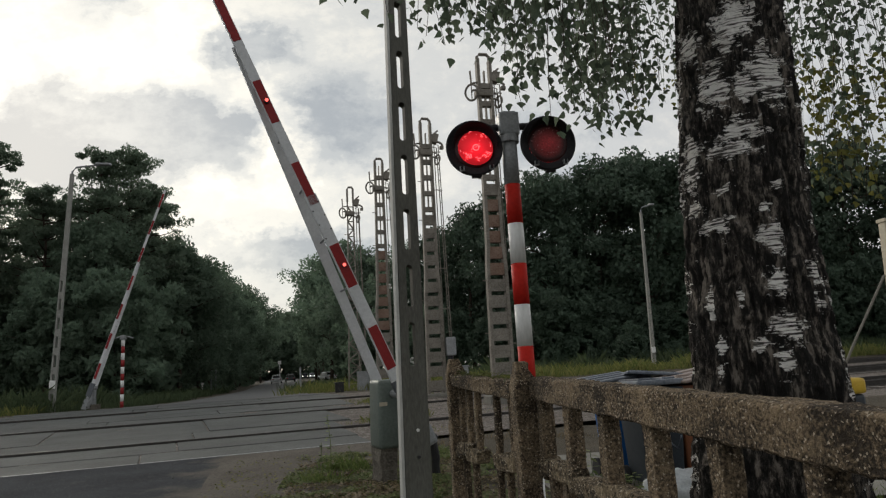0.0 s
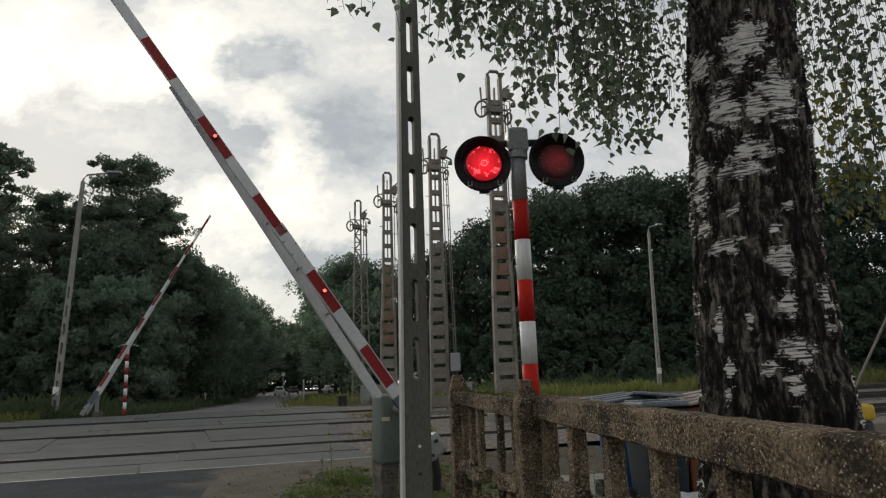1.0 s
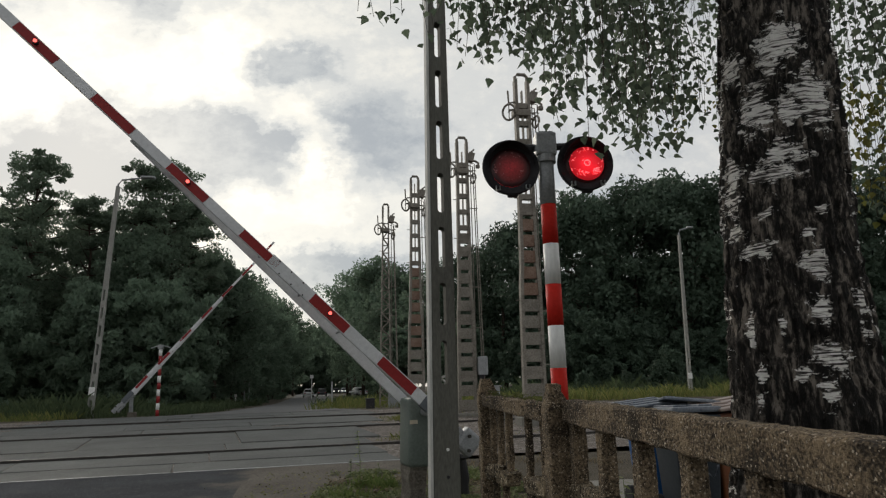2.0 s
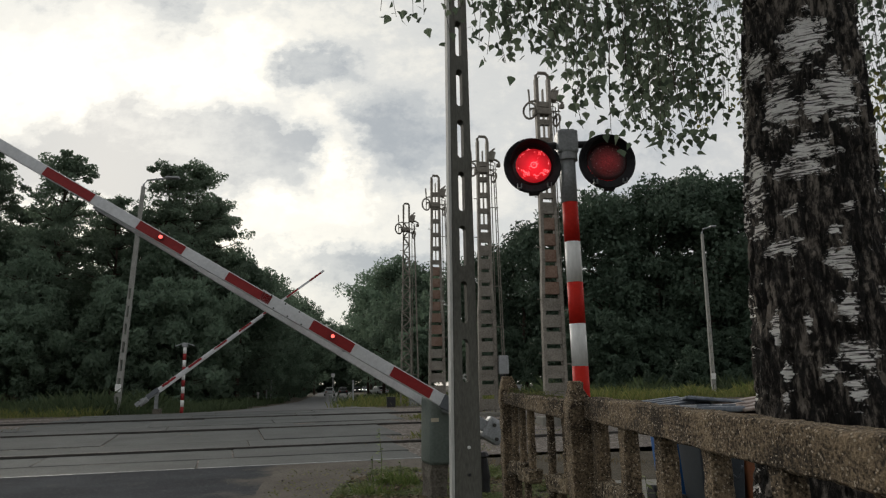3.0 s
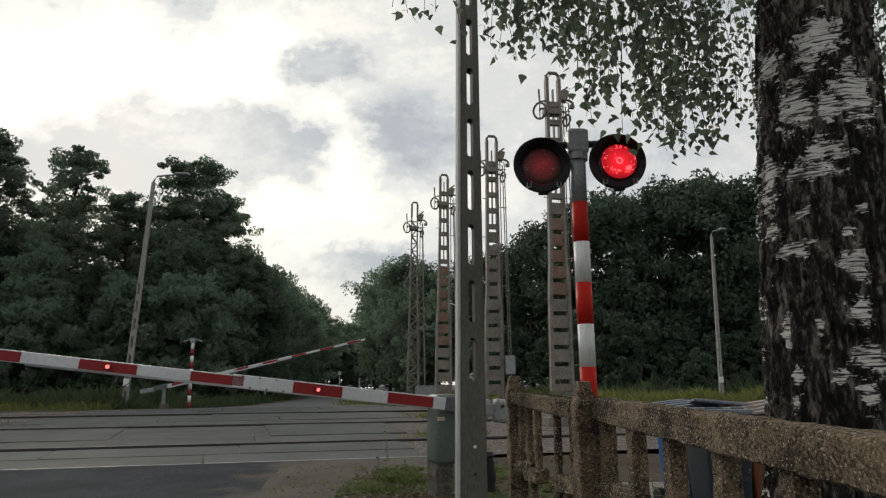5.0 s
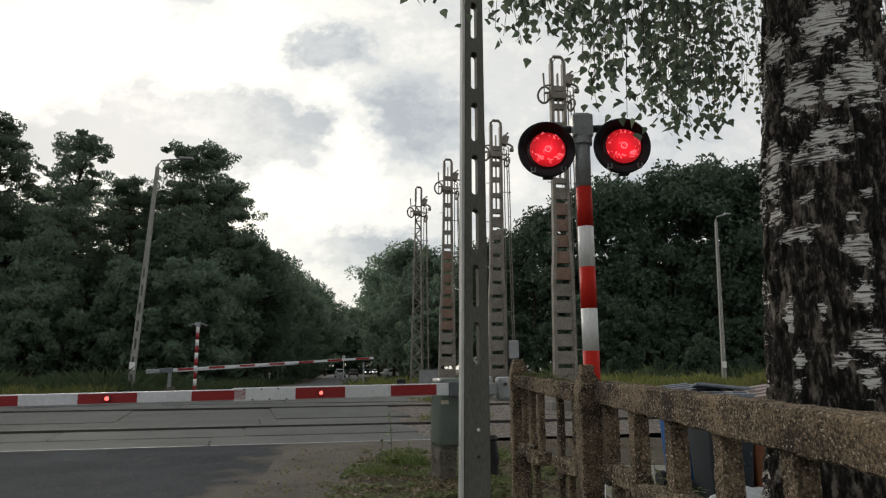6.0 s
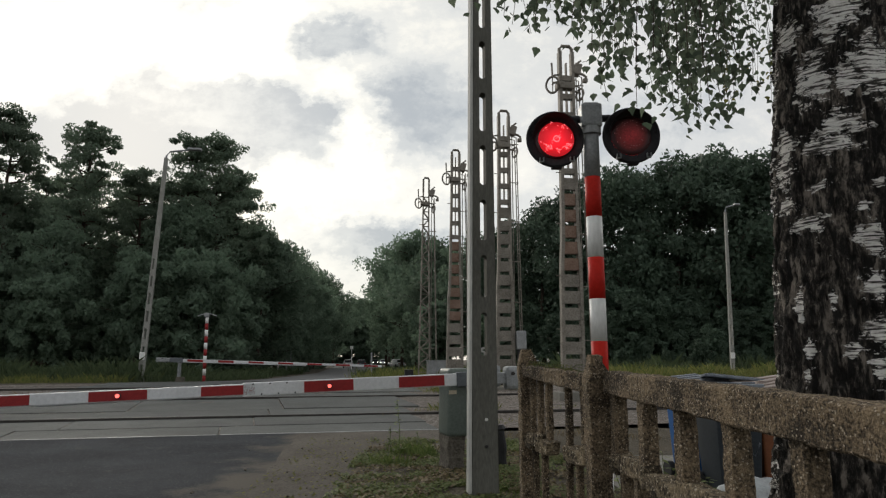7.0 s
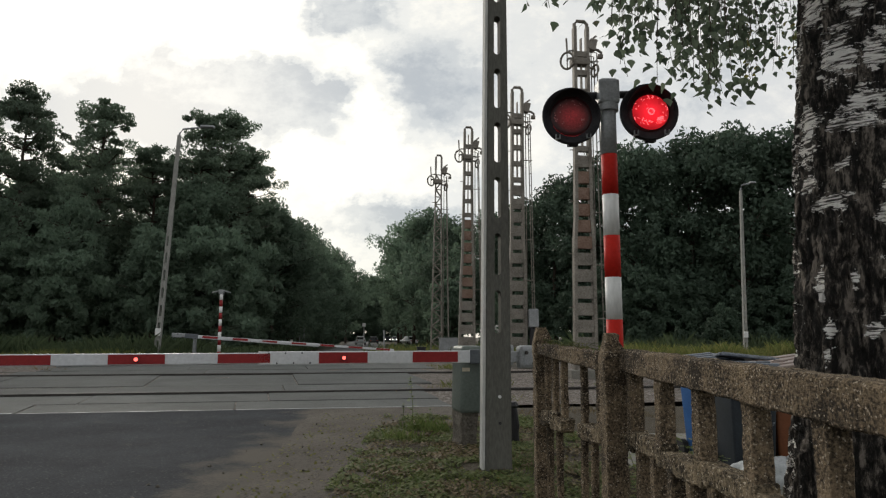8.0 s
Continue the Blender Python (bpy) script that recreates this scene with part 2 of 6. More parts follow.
def lens_material():
    """Smoked red glass; the lamp's faint glimmer round its middle is put into the colour."""
    m = material("unlit_red_lens", (0.42, 0.028, 0.034), (0.80, 0.065, 0.075), 0.3, 0, 16, 70, 0.8, spec=0.5)
    nt = m.node_tree
    N, L = nt.nodes.new, nt.links.new
    b = nt.nodes["Principled BSDF"]
    col = b.inputs["Base Color"].links[0].from_socket
    ln = N("ShaderNodeVectorMath")
    ln.operation = "LENGTH"
    L(N("ShaderNodeTexCoord").outputs["Object"], ln.inputs[0])
    rng = N("ShaderNodeMapRange")
    L(ln.outputs["Value"], rng.inputs[0])
    rng.inputs[1].default_value, rng.inputs[2].default_value = 0.05, 0.135
    mx = N("ShaderNodeMix")
    mx.data_type = "RGBA"
    L(rng.outputs[0], mx.inputs[0]), L(col, mx.inputs[6])
    mx.inputs[7].default_value = (0.055, 0.012, 0.014, 1)
    L(mx.outputs[2], b.inputs["Base Color"])
    return m


M_LENS = lens_material()
M_FACET = material("pink_glass_glint", (0.45, 0.12, 0.13), (0.70, 0.30, 0.30), 0.25, 0, 30, 90, 0.1, spec=0.5)
M_CORE = glow_material("red_lamp_core", (1.0, 0.15, 0.17), 1.15)
M_LED = glow_material("boom_lamp_glow", (1.0, 0.11, 0.09), 2.2)
M_HEADLIGHT = glow_material("headlight_glow", (1.0, 0.95, 0.85), 2.5)
M_TRUNK = material("pine_bark", (0.030, 0.022, 0.017), (0.085, 0.062, 0.048), 0.95, 0, 3, 18, 0.8, streak=(1, 1, 0.3), bump_dist=0.03)
M_GROUND = material("grassy_soil", (0.028, 0.023, 0.016), (0.10, 0.084, 0.058), 0.95, 0, 1.4, 34, 1.0, bump_dist=0.05)
M_LEAF_BIRCH = leaf_material("birch_leaves", (0.084, 0.118, 0.080), (0.168, 0.208, 0.144), 0.62)
M_LEAF_YELLOW = leaf_material("yellowing_leaves", (0.105, 0.115, 0.032), (0.20, 0.19, 0.055), 0.5)
# haze over the woods is put into these paler leaf and needle colours
M_LEAF_HAZED = leaf_material("hazed_forest_leaves", (0.122, 0.176, 0.124), (0.156, 0.212, 0.148), 0.58)
# darker copy for the right-hand wood, without the haze in its colour
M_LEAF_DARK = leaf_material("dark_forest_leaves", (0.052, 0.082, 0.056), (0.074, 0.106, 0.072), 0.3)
M_LEAF_PINE = leaf_material("pine_needles", (0.118, 0.164, 0.116), (0.150, 0.194, 0.136), 0.55)
# pole concrete made paler, with the light on its left side in the colour
M_LIT_SIDE = material("lit_side_concrete", (0.36, 0.36, 0.34), (0.58, 0.58, 0.55), 0.85, 0, 2.0, 45, 0.3, streak=(1, 1, 0.2))
M_SACK = material("pale_plastic_sacking", (0.30, 0.32, 0.33), (0.48, 0.50, 0.50), 0.4, 0, 5, 40, 0.4)
M_GRASS = leaf_material("verge_grass", (0.070, 0.112, 0.028), (0.155, 0.185, 0.060), 0.35)
M_DRYGRASS = leaf_material("dry_tall_grass", (0.085, 0.115, 0.030), (0.20, 0.195, 0.065), 0.4)
M_DEADGRASS = leaf_material("dead_brown_grass", (0.11, 0.085, 0.045), (0.22, 0.17, 0.095), 0.25)
M_OLDCONC = material("stained_concrete", (0.045, 0.038, 0.030), (0.16, 0.145, 0.12), 0.95, 0, 5, 40, 0.8)
M_SLEEVE = material("dull_grey_steel", (0.085, 0.095, 0.105), (0.14, 0.15, 0.16), 0.5, 0.3, 4, 40, 0.1)
M_BUSH = leaf_material("dark_undergrowth_leaves", (0.055, 0.085, 0.040), (0.110, 0.145, 0.068), 0.4)
M_WEED = leaf_material("bright_weed_leaves", (0.095, 0.140, 0.040), (0.23, 0.25, 0.105), 0.45)
M_BIN_BLUE = material("blue_plastic", (0.012, 0.075, 0.24), (0.022, 0.115, 0.33), 0.45, 0, 4, 40, 0.08)
M_BIN_DARK = material("dark_grey_plastic", (0.012, 0.017, 0.023), (0.028, 0.035, 0.043), 0.5, 0, 4, 40, 0.08)
M_BIN_BROWN = material("brown_plastic", (0.13, 0.045, 0.018), (0.21, 0.075, 0.032), 0.5, 0, 4, 40, 0.08)
M_LID_BROWN = material("faded_brown_lid", (0.20, 0.15, 0.13), (0.33, 0.27, 0.235), 0.4, 0, 4, 40, 0.08)
M_LID_BLUE = material("dusty_blue_lid", (0.075, 0.090, 0.115), (0.22, 0.24, 0.27), 0.35, 0, 4, 40, 0.08)
M_YELLOW = material("yellow_plastic", (0.42, 0.27, 0.02), (0.55, 0.37, 0.04), 0.5, 0, 4, 40, 0.1)
M_CREAM = material("cream_paint", (0.45, 0.40, 0.30), (0.58, 0.52, 0.40), 0.7, 0, 2, 30, 0.1)
M_CARWHITE = material("white_car_paint", (0.50, 0.51, 0.52), (0.60, 0.61, 0.62), 0.25, 0, 2, 30, 0, spec=0.5)
M_CARDARK = material("dark_car_paint", (0.03, 0.032, 0.036), (0.05, 0.052, 0.058), 0.25, 0, 2, 30, 0, spec=0.5)
M_GLASS = material("dark_window_glass", (0.012, 0.014, 0.016), (0.02, 0.022, 0.025), 0.1, 0, 2, 30, 0, spec=0.6)
M_RUBBER = material("tyre_rubber", (0.015, 0.015, 0.015), (0.03, 0.03, 0.03), 0.85, 0, 8, 40, 0.2)


def dusty_road():
    """Asphalt that sand has drifted over towards the shoulder."""
    m = M_ASPHALT.copy()
    m.name = "sand_drifted_asphalt"
    nt = m.node_tree
    N, L = nt.nodes.new, nt.links.new
    b = nt.nodes["Principled BSDF"]
    col = b.inputs["Base Color"].links[0].from_socket
    co = N("ShaderNodeTexCoord").outputs["Object"]
    sep = N("ShaderNodeSeparateXYZ")
    L(co, sep.inputs[0])
    n1, n2 = N("ShaderNodeTexNoise"), N("ShaderNodeTexNoise")
    for n, sc in ((n1, 1.7), (n2, 30.0)):
        n.inputs["Scale"].default_value, n.inputs["Detail"].default_value = sc, 7
        L(co, n.inputs["Vector"])
    edge = N("ShaderNodeMapRange")
    edge.inputs["From Min"].default_value, edge.inputs["From Max"].default_value = -3.0, -1.7
    L(sep.outputs[0], edge.inputs["Value"])
    a1 = N("ShaderNodeMath")
    a1.operation = "MULTIPLY_ADD"
    L(n1.outputs["Fac"], a1.inputs[0])
    a1.inputs[1].default_value = 2.0
    L(edge.outputs[0], a1.inputs[2])
    a2 = N("ShaderNodeMath")
    a2.operation = "MULTIPLY_ADD"
    L(n2.outputs["Fac"], a2.inputs[0])
    a2.inputs[1].default_value = 0.7
    L(a1.outputs[0], a2.inputs[2])
    fac = N("ShaderNodeMapRange")
    fac.inputs["From Min"].default_value, fac.inputs["From Max"].default_value = 1.70, 2.22
    L(a2.outputs[0], fac.inputs["Value"])
    mx = N("ShaderNodeMix")
    mx.data_type = "RGBA"
    L(fac.outputs[0], mx.inputs[0]), L(col, mx.inputs[6])
    mx.inputs[7].default_value = (0.104, 0.093, 0.078, 1)
    L(mx.outputs[2], b.inputs["Base Color"])
    return m


M_ROAD = dusty_road()


def birch_bark():
    """Dark furrowed bark with peeling white patches in horizontal bands; the mesh attribute 'white' says where the patches lie."""
    m = bpy.data.materials.new("birch_bark")
    m.use_nodes = True
    nt = m.node_tree
    b = nt.nodes["Principled BSDF"]
    N, L = nt.nodes.new, nt.links.new
    co = N("ShaderNodeTexCoord").outputs["Object"]

    def nz(scale, stretch, detail=7, rough=0.6):
        mp = N("ShaderNodeMapping")
        mp.inputs["Scale"].default_value = stretch
        L(co, mp.inputs[0])
        n = N("ShaderNodeTexNoise")
        n.inputs["Scale"].default_value, n.inputs["Detail"].default_value, n.inputs["Roughness"].default_value = scale, detail, rough
        L(mp.outputs[0], n.inputs["Vector"])
        return n.outputs["Fac"]

    def ramp(fac, *stops):
        r = N("ShaderNodeValToRGB")
        while len(r.color_ramp.elements) < len(stops):
            r.color_ramp.elements.new(0.5)
        for e, (p, c) in zip(r.color_ramp.elements, stops):
            e.position, e.color = p, (*c, 1)
        L(fac, r.inputs[0])
        return r.outputs[0]

    furrow = nz(34, (1, 1, 0.30), 9, 0.75)

    def arith(op, a, b):
        n = N("ShaderNodeMath")
        n.operation = op
        for i, v in enumerate((a, b)):
            if isinstance(v, (int, float)):
                n.inputs[i].default_value = v
            else:
                L(v, n.inputs[i])
        return n.outputs[0]

    # long upright cracks where the noise passes its middle
    crack = arith("ABSOLUTE", arith("SUBTRACT", nz(13, (1, 1, 0.26), 4, 0.6), 0.5), 0.0)
    furrow = arith("ADD", furrow, arith("MULTIPLY", arith("SUBTRACT", arith("MINIMUM", arith("MULTIPLY", crack, 9.0), 1.0), 0.72), 0.16))
    dark = ramp(furrow, (0.41, (0.011, 0.010, 0.009)), (0.50, (0.046, 0.040, 0.034)), (0.61, (0.225, 0.195, 0.165)))
    lines = nz(30, (0.30, 0.30, 3.6), 5, 0.62)
    pale = ramp(lines, (0.43, (0.05, 0.045, 0.040)), (0.465, (0.55, 0.52, 0.48)), (0.52, (0.86, 0.84, 0.80)))
    at = N("ShaderNodeAttribute")
    at.attribute_name = "white"
    edge = nz(15, (1, 1, 1.9), 9, 0.75)
    s = N("ShaderNodeMath")
    s.operation = "MULTIPLY_ADD"
    L(edge, s.inputs[0]), L(at.outputs["Fac"], s.inputs[2])
    s.inputs[1].default_value = 2.4
    half = N("ShaderNodeMath")
    half.operation = "MULTIPLY"
    L(s.outputs[0], half.inputs[0])
    half.inputs[1].default_value = 0.5
    fac = ramp(half.outputs[0], (0.780, (0, 0, 0)), (0.796, (1, 1, 1)))
    mx = N("ShaderNodeMix")
    mx.data_type = "RGBA"
    L(fac, mx.inputs[0]), L(dark, mx.inputs[6]), L(pale, mx.inputs[7])
    L(mx.outputs[2], b.inputs["Base Color"])
    b.inputs["Roughness"].default_value, b.inputs["Specular IOR Level"].default_value = 0.85, 0.2
    bp = N("ShaderNodeBump")
    bp.inputs["Strength"].default_value, bp.inputs["Distance"].default_value = 1.0, 0.035
    L(furrow, bp.inputs["Height"]), L(bp.outputs[0], b.inputs["Normal"])
    return m


M_BIRCH = birch_bark()


# ---- building helpers ----
def thing(name, m, label, category, group="", kind=""):
    ob = new(name)
    ob.empty_display_size = 0.1
    ob.matrix_basis = m
    return tagged(ob, label, category, group, kind)


def to_mesh(name, bm, mat, smooth=False):
    me = bpy.data.meshes.new(name)
    bm.to_mesh(me)
    bm.free()
    me.materials.append(mat)
    if smooth:
        for p in me.polygons:
            p.use_smooth = True
    return me


def part(name, bm, mat, parent, label="", smooth=False):
    ob = new(name, to_mesh(name, bm, mat, smooth))
    ob.parent = parent
    return tagged(ob, label)


def shared(name, me, parent, m):
    ob = new(name, me)
    ob.parent = parent
    ob.matrix_basis = m
    return ob


def box(bm, x0, x1, y0, y1, z0, z1, bevel=0.0, m=None):
    """A box between limits, its edges rounded, turned by m."""
    r = bmesh.ops.create_cube(bm, size=1)
    vs = r["verts"]
    bmesh.ops.scale(bm, vec=(x1 - x0, y1 - y0, z1 - z0), verts=vs)
    bmesh.ops.translate(bm, vec=((x0 + x1) / 2, (y0 + y1) / 2, (z0 + z1) / 2), verts=vs)
    if bevel:
        es = list({e for v in vs for e in v.link_edges})
        vs = bmesh.ops.bevel(bm, geom=es, offset=bevel, segments=2, affect="EDGES", profile=0.6)["verts"]
        vs = list({v for v in vs})
    if m is not None:
        bmesh.ops.transform(bm, matrix=m, verts=vs)
    return bm


def tube(bm, pts, radii, sides=8, caps=True):
    """A tube through points with a radius at each."""
    rings = []
    pts = [Vector(p) for p in pts]
    for i, p in enumerate(pts):
        d = (pts[min(i + 1, len(pts) - 1)] - pts[max(i - 1, 0)]).normalized()
        a = d.cross(Vector((0, 0, 1)) if abs(d.z) < 0.9 else Vector((1, 0, 0))).normalized()
        b = d.cross(a)
        r = radii[i] if isinstance(radii, (list, tuple)) else radii
        rings.append([bm.verts.new(p + (a * math.cos(k * math.tau / sides) + b * math.sin(k * math.tau / sides)) * r) for k in range(sides)])
    for r0, r1 in zip(rings, rings[1:]):
        for k in range(sides):
            bm.faces.new((r0[k], r0[(k + 1) % sides], r1[(k + 1) % sides], r1[k]))
    if caps:
        bm.faces.new(rings[0][::-1]), bm.faces.new(rings[-1])
    return bm


def ring(bm, centre, axis, radius, thick, n=20, k=6):
    """A wheel rim."""
    axis = Vector(axis).normalized()
    a = axis.orthogonal().normalized()
    b = axis.cross(a)
    pts = [Vector(centre) + (a * math.cos(i * math.tau / n) + b * math.sin(i * math.tau / n)) * radius for i in range(n + 1)]
    return tube(bm, pts, thick, k, False)


def fresh():
    return bmesh.new()


# ---- lie of the land ----
def level(y):
    """Height of the road and track surface: it climbs to the tracks and falls away behind them."""
    if y < 9:
        return 0.0
    if y < 25.7:
        return 0.033 * (y - 9)
    return max(0.0, 0.55 - 0.012 * (y - 25.7))


SLANT = 0.2


def across(x, y):
    """Distance across the tracks, which run nearly along x."""
    return y - SLANT * (x + 4)


def soil(x, y):
    v = across(x, y)
    z = level(v)
    bed = min(1, max(0, (v - 11.3) / 0.5)) * min(1, max(0, (25.6 - v) / 0.5))
    n = noise.noise((x * 0.35, y * 0.35, 0)) * 0.05 + noise.noise((x * 1.7, y * 1.7, 3)) * 0.018
    away = min(1, max(0, (abs(x + 6) - 4.2) / 2.5))
    return z - 0.16 * bed - 0.03 + n * away


def build_ground():
    xs = sorted({*np.linspace(-900, -60, 10).round(2), *np.linspace(-60, -12, 25).round(2), *np.arange(-12, 8, 0.35).round(2), *np.linspace(8, 60, 30).round(2), *np.linspace(60, 900, 10).round(2)})
    ys = sorted({*np.linspace(-300, -10, 8).round(2), *np.arange(-10, 3, 1.0).round(2), *np.arange(3, 28, 0.3).round(2), *np.linspace(28, 90, 40).round(2), *np.linspace(90, 3000, 18).round(2)})
    verts = [(x, y, soil(x, y)) for y in ys for x in xs]
    w = len(xs)
    faces = [(j * w + i, j * w + i + 1, (j + 1) * w + i + 1, (j + 1) * w + i) for j in range(len(ys) - 1) for i in range(w - 1)]
    me = bpy.data.meshes.new("ground")
    me.from_pydata(verts, [], faces)
    me.materials.append(M_GROUND)
    for p in me.polygons:
        p.use_smooth = True
    tagged(new("ground", me), "dark grassy soil and forest floor round the crossing", "ground", kind="structure")


def ribbon(name, rows, mat, lift, label, category, wobble=0.0, cols=12):
    """A sheet between two edges: rows of (y, x_left, x_right), laid on the road surface."""
    ys, step = [], 0.4
    y = rows[0][0]
    while y < rows[-1][0]:
        ys.append(y)
        y += step if y < 30 else (2.0 if y < 130 else 15)
    ys.append(rows[-1][0])
    verts, faces = [], []
    R = np.array(rows)
    for y in ys:
        a, b = np.interp(y, R[:, 0], R[:, 1]), np.interp(y, R[:, 0], R[:, 2])
        b += wobble * (noise.noise((y * 0.9, 5, 0)) + 0.6 * noise.noise((y * 3.1, 9, 0)))
        a += wobble * noise.noise((y * 0.9, 15, 0))
        for k in range(cols + 1):
            x = a + (b - a) * k / cols
            dive = 0.055 if name == "shoulder" and k in (0, cols) else (0.007 if name == "road_1" and k == cols else 0.0)
            # the ends of the roads lie along the slanting deck
            skew = SLANT * (x + 4) * (min(1, max(0, (y - 6) / 4)) if name == "road_1" else min(1, max(0, (46 - y) / 20)) if name == "road_2" else 0)
            verts.append((x, y + skew, level(across(x, y + skew)) + lift - dive))
    w = cols + 1
    faces = [(j * w + i, j * w + i + 1, (j + 1) * w + i + 1, (j + 1) * w + i) for j in range(len(ys) - 1) for i in range(cols)]
    me = bpy.data.meshes.new(name)
    me.from_pydata(verts, [], faces)
    me.materials.append(mat)
    return tagged(new(name, me), label, category, kind="structure")


build_ground()
ribbon("road_1", [(-60, -10, -0.9), (0, -10, -1.35), (5.7, -10, -1.65), (8, -10, -1.9), (11.1, -11.2, -2.3), (11.49, -11.4, -2.1)], M_ROAD, -0.004, "dark patched asphalt road before the crossing", "road", 0.12)
ribbon("shoulder", [(-20, -1.6, 0.2), (4, -2.4, -0.45), (7, -2.6, -0.5), (9, -2.9, -0.3), (10.5, -3.0, 0.6), (11.4, -3.0, 1.2), (12.6, -1.2, 1.4)], M_DIRT, -0.012, "sandy gravel shoulder beside the asphalt", "road shoulder", 0.3)
ribbon("road_2", [(25.5, -8.6, -1.4), (28, -7.2, -2.2), (36, -7.9, -3.6), (47, -9.2, -4.6), (60, -10.9, -5.6), (87, -14.2, -8.2), (121, -18.2, -11.2), (190, -27.5, -18.5), (420, -52, -42)], M_FARROAD, 0.004, "grey asphalt road running into the forest", "road", 0.1)


# ---- tracks and crossing ----
def build_track(v, label):
    z = level(v)
    root = thing("railway_track", pose(-4, v, z, 0, 0, math.degrees(math.atan(SLANT))), label, "railway track", "railway tracks", "structure")
    for s in (-0.7525, 0.7525):
        bm = fresh()
        box(bm, -90, 90, s - 0.036, s + 0.036, -0.035, 0.012, 0.008)
        box(bm, -90, 90, s - 0.009, s + 0.009, -0.13, -0.03)
        box(bm, -90, 90, s - 0.07, s + 0.07, -0.145, -0.128)
        part("rail", bm, M_RAIL, root)
    bm = fresh()
    box(bm, -0.13, 0.13, -1.25, 1.25, -0.30, -0.148, 0.015)
    me = to_mesh("sleeper", bm, M_SLEEPER)
    for k in range(30):
        shared("sleeper", me, root, pose(5.2 + 0.62 * k, 0, 0))
    for k in range(16):
        shared("sleeper", me, root, pose(-8.2 - 0.62 * k, 0, 0))


TRACKS = (14.75, 19.15, 23.33)
for v in TRACKS:
    build_track(v, "rusty rails on sleepers in weedy ballast")


def build_bed():
    verts, faces = [], []
    xs = np.concatenate([np.linspace(-90, -12, 20), np.linspace(-11, 12, 60), np.linspace(13, 90, 20)])
    vs = np.arange(11.6, 25.4, 0.35)
    for v in vs:
        for x in xs:
            y = v + SLANT * (x + 4)
            hump = 0.05 * noise.noise((x * 0.8, y * 0.8, 2)) + 0.02 * noise.noise((x * 4, y * 4, 6))
            fill = 0.145 * min(1, max(0, (x + 22) / 6)) * min(1, max(0, (14 - x) / 6))
            verts.append((x, y, level(v) - 0.165 + fill + hump * (1 - 4 * fill)))
    w = len(xs)
    faces = [(j * w + i, j * w + i + 1, (j + 1) * w + i + 1, (j + 1) * w + i) for j in range(len(vs) - 1) for i in range(w - 1)]
    me = bpy.data.meshes.new("track_bed")
    me.from_pydata(verts, [], faces)
    me.materials.append(M_BALLAST)
    tagged(new("track_bed", me), "brown crushed-stone ballast with weeds under the rails", "track bed", kind="structure")


build_bed()


def build_crossing():
    root = thing("crossing_deck", pose(0, 0, 0), "worn grey concrete slabs paving the level crossing", "crossing deck", kind="structure")
    rng = random.Random(4)
    rows = [(11.5, 12.63), (12.67, 13.955), (14.035, 15.42), (15.60, 18.32), (18.47, 19.83), (19.97, 21.2), (21.23, 22.5), (22.65, 24.0), (24.15, 24.9), (24.93, 25.6)]
    ends = (0.05, -0.25, -0.5, -0.65, -0.4, -0.45, -0.7, -0.6, -0.9, -1.2)
    firsts = (-3.7, -3.45, -3.5, -3.75, -3.3, -4.2, -3.2, -4.0, -3.6, -3.8)
    for (v0, v1), right, first in zip(rows, ends, firsts):
        cuts = [right, first]
        while cuts[-1] > -11.3:
            cuts.append(max(-11.4, cuts[-1] - 3.3 + rng.uniform(-0.05, 0.05)))
        for b, a in zip(cuts, cuts[1:]):
            if b - a < 0.5:
                continue
            bm = fresh()
            box(bm, a + 0.012, b - 0.012, v0, v1, -0.20, 0.0, 0.018)
            for vert in bm.verts:
                v = vert.co.y
                vert.co.z += level(v)
                vert.co.x -= 0.27 * (v - (v0 + v1) / 2)
                vert.co.y = v + SLANT * (vert.co.x + 4)
            ob = part("slab", bm, M_SLAB, root)
            ob.matrix_basis = pose(0, 0, rng.uniform(-0.012, 0.012))
            if v0 in (11.5, 14.035):
                # worn steel angle along the slab's near edge
                bm = fresh()
                box(bm, a + 0.03, b - 0.03, v0 - 0.004, v0 + 0.045, -0.06, 0.004, 0.002)
                for vert in bm.verts:
                    v = vert.co.y
                    vert.co.z += level(v)
                    vert.co.x -= 0.27 * (v - (v0 + v1) / 2)
                    vert.co.y = v + SLANT * (vert.co.x + 4)
                part("edge_angle", bm, M_GALV, ob, "pale worn steel edge")


# ---- near level-crossing barrier ----
def rough(bm, amount, scale=14.0):
    for v in bm.verts:
        n = noise.noise_vector(v.co * scale)
        v.co += n * amount
    return bm


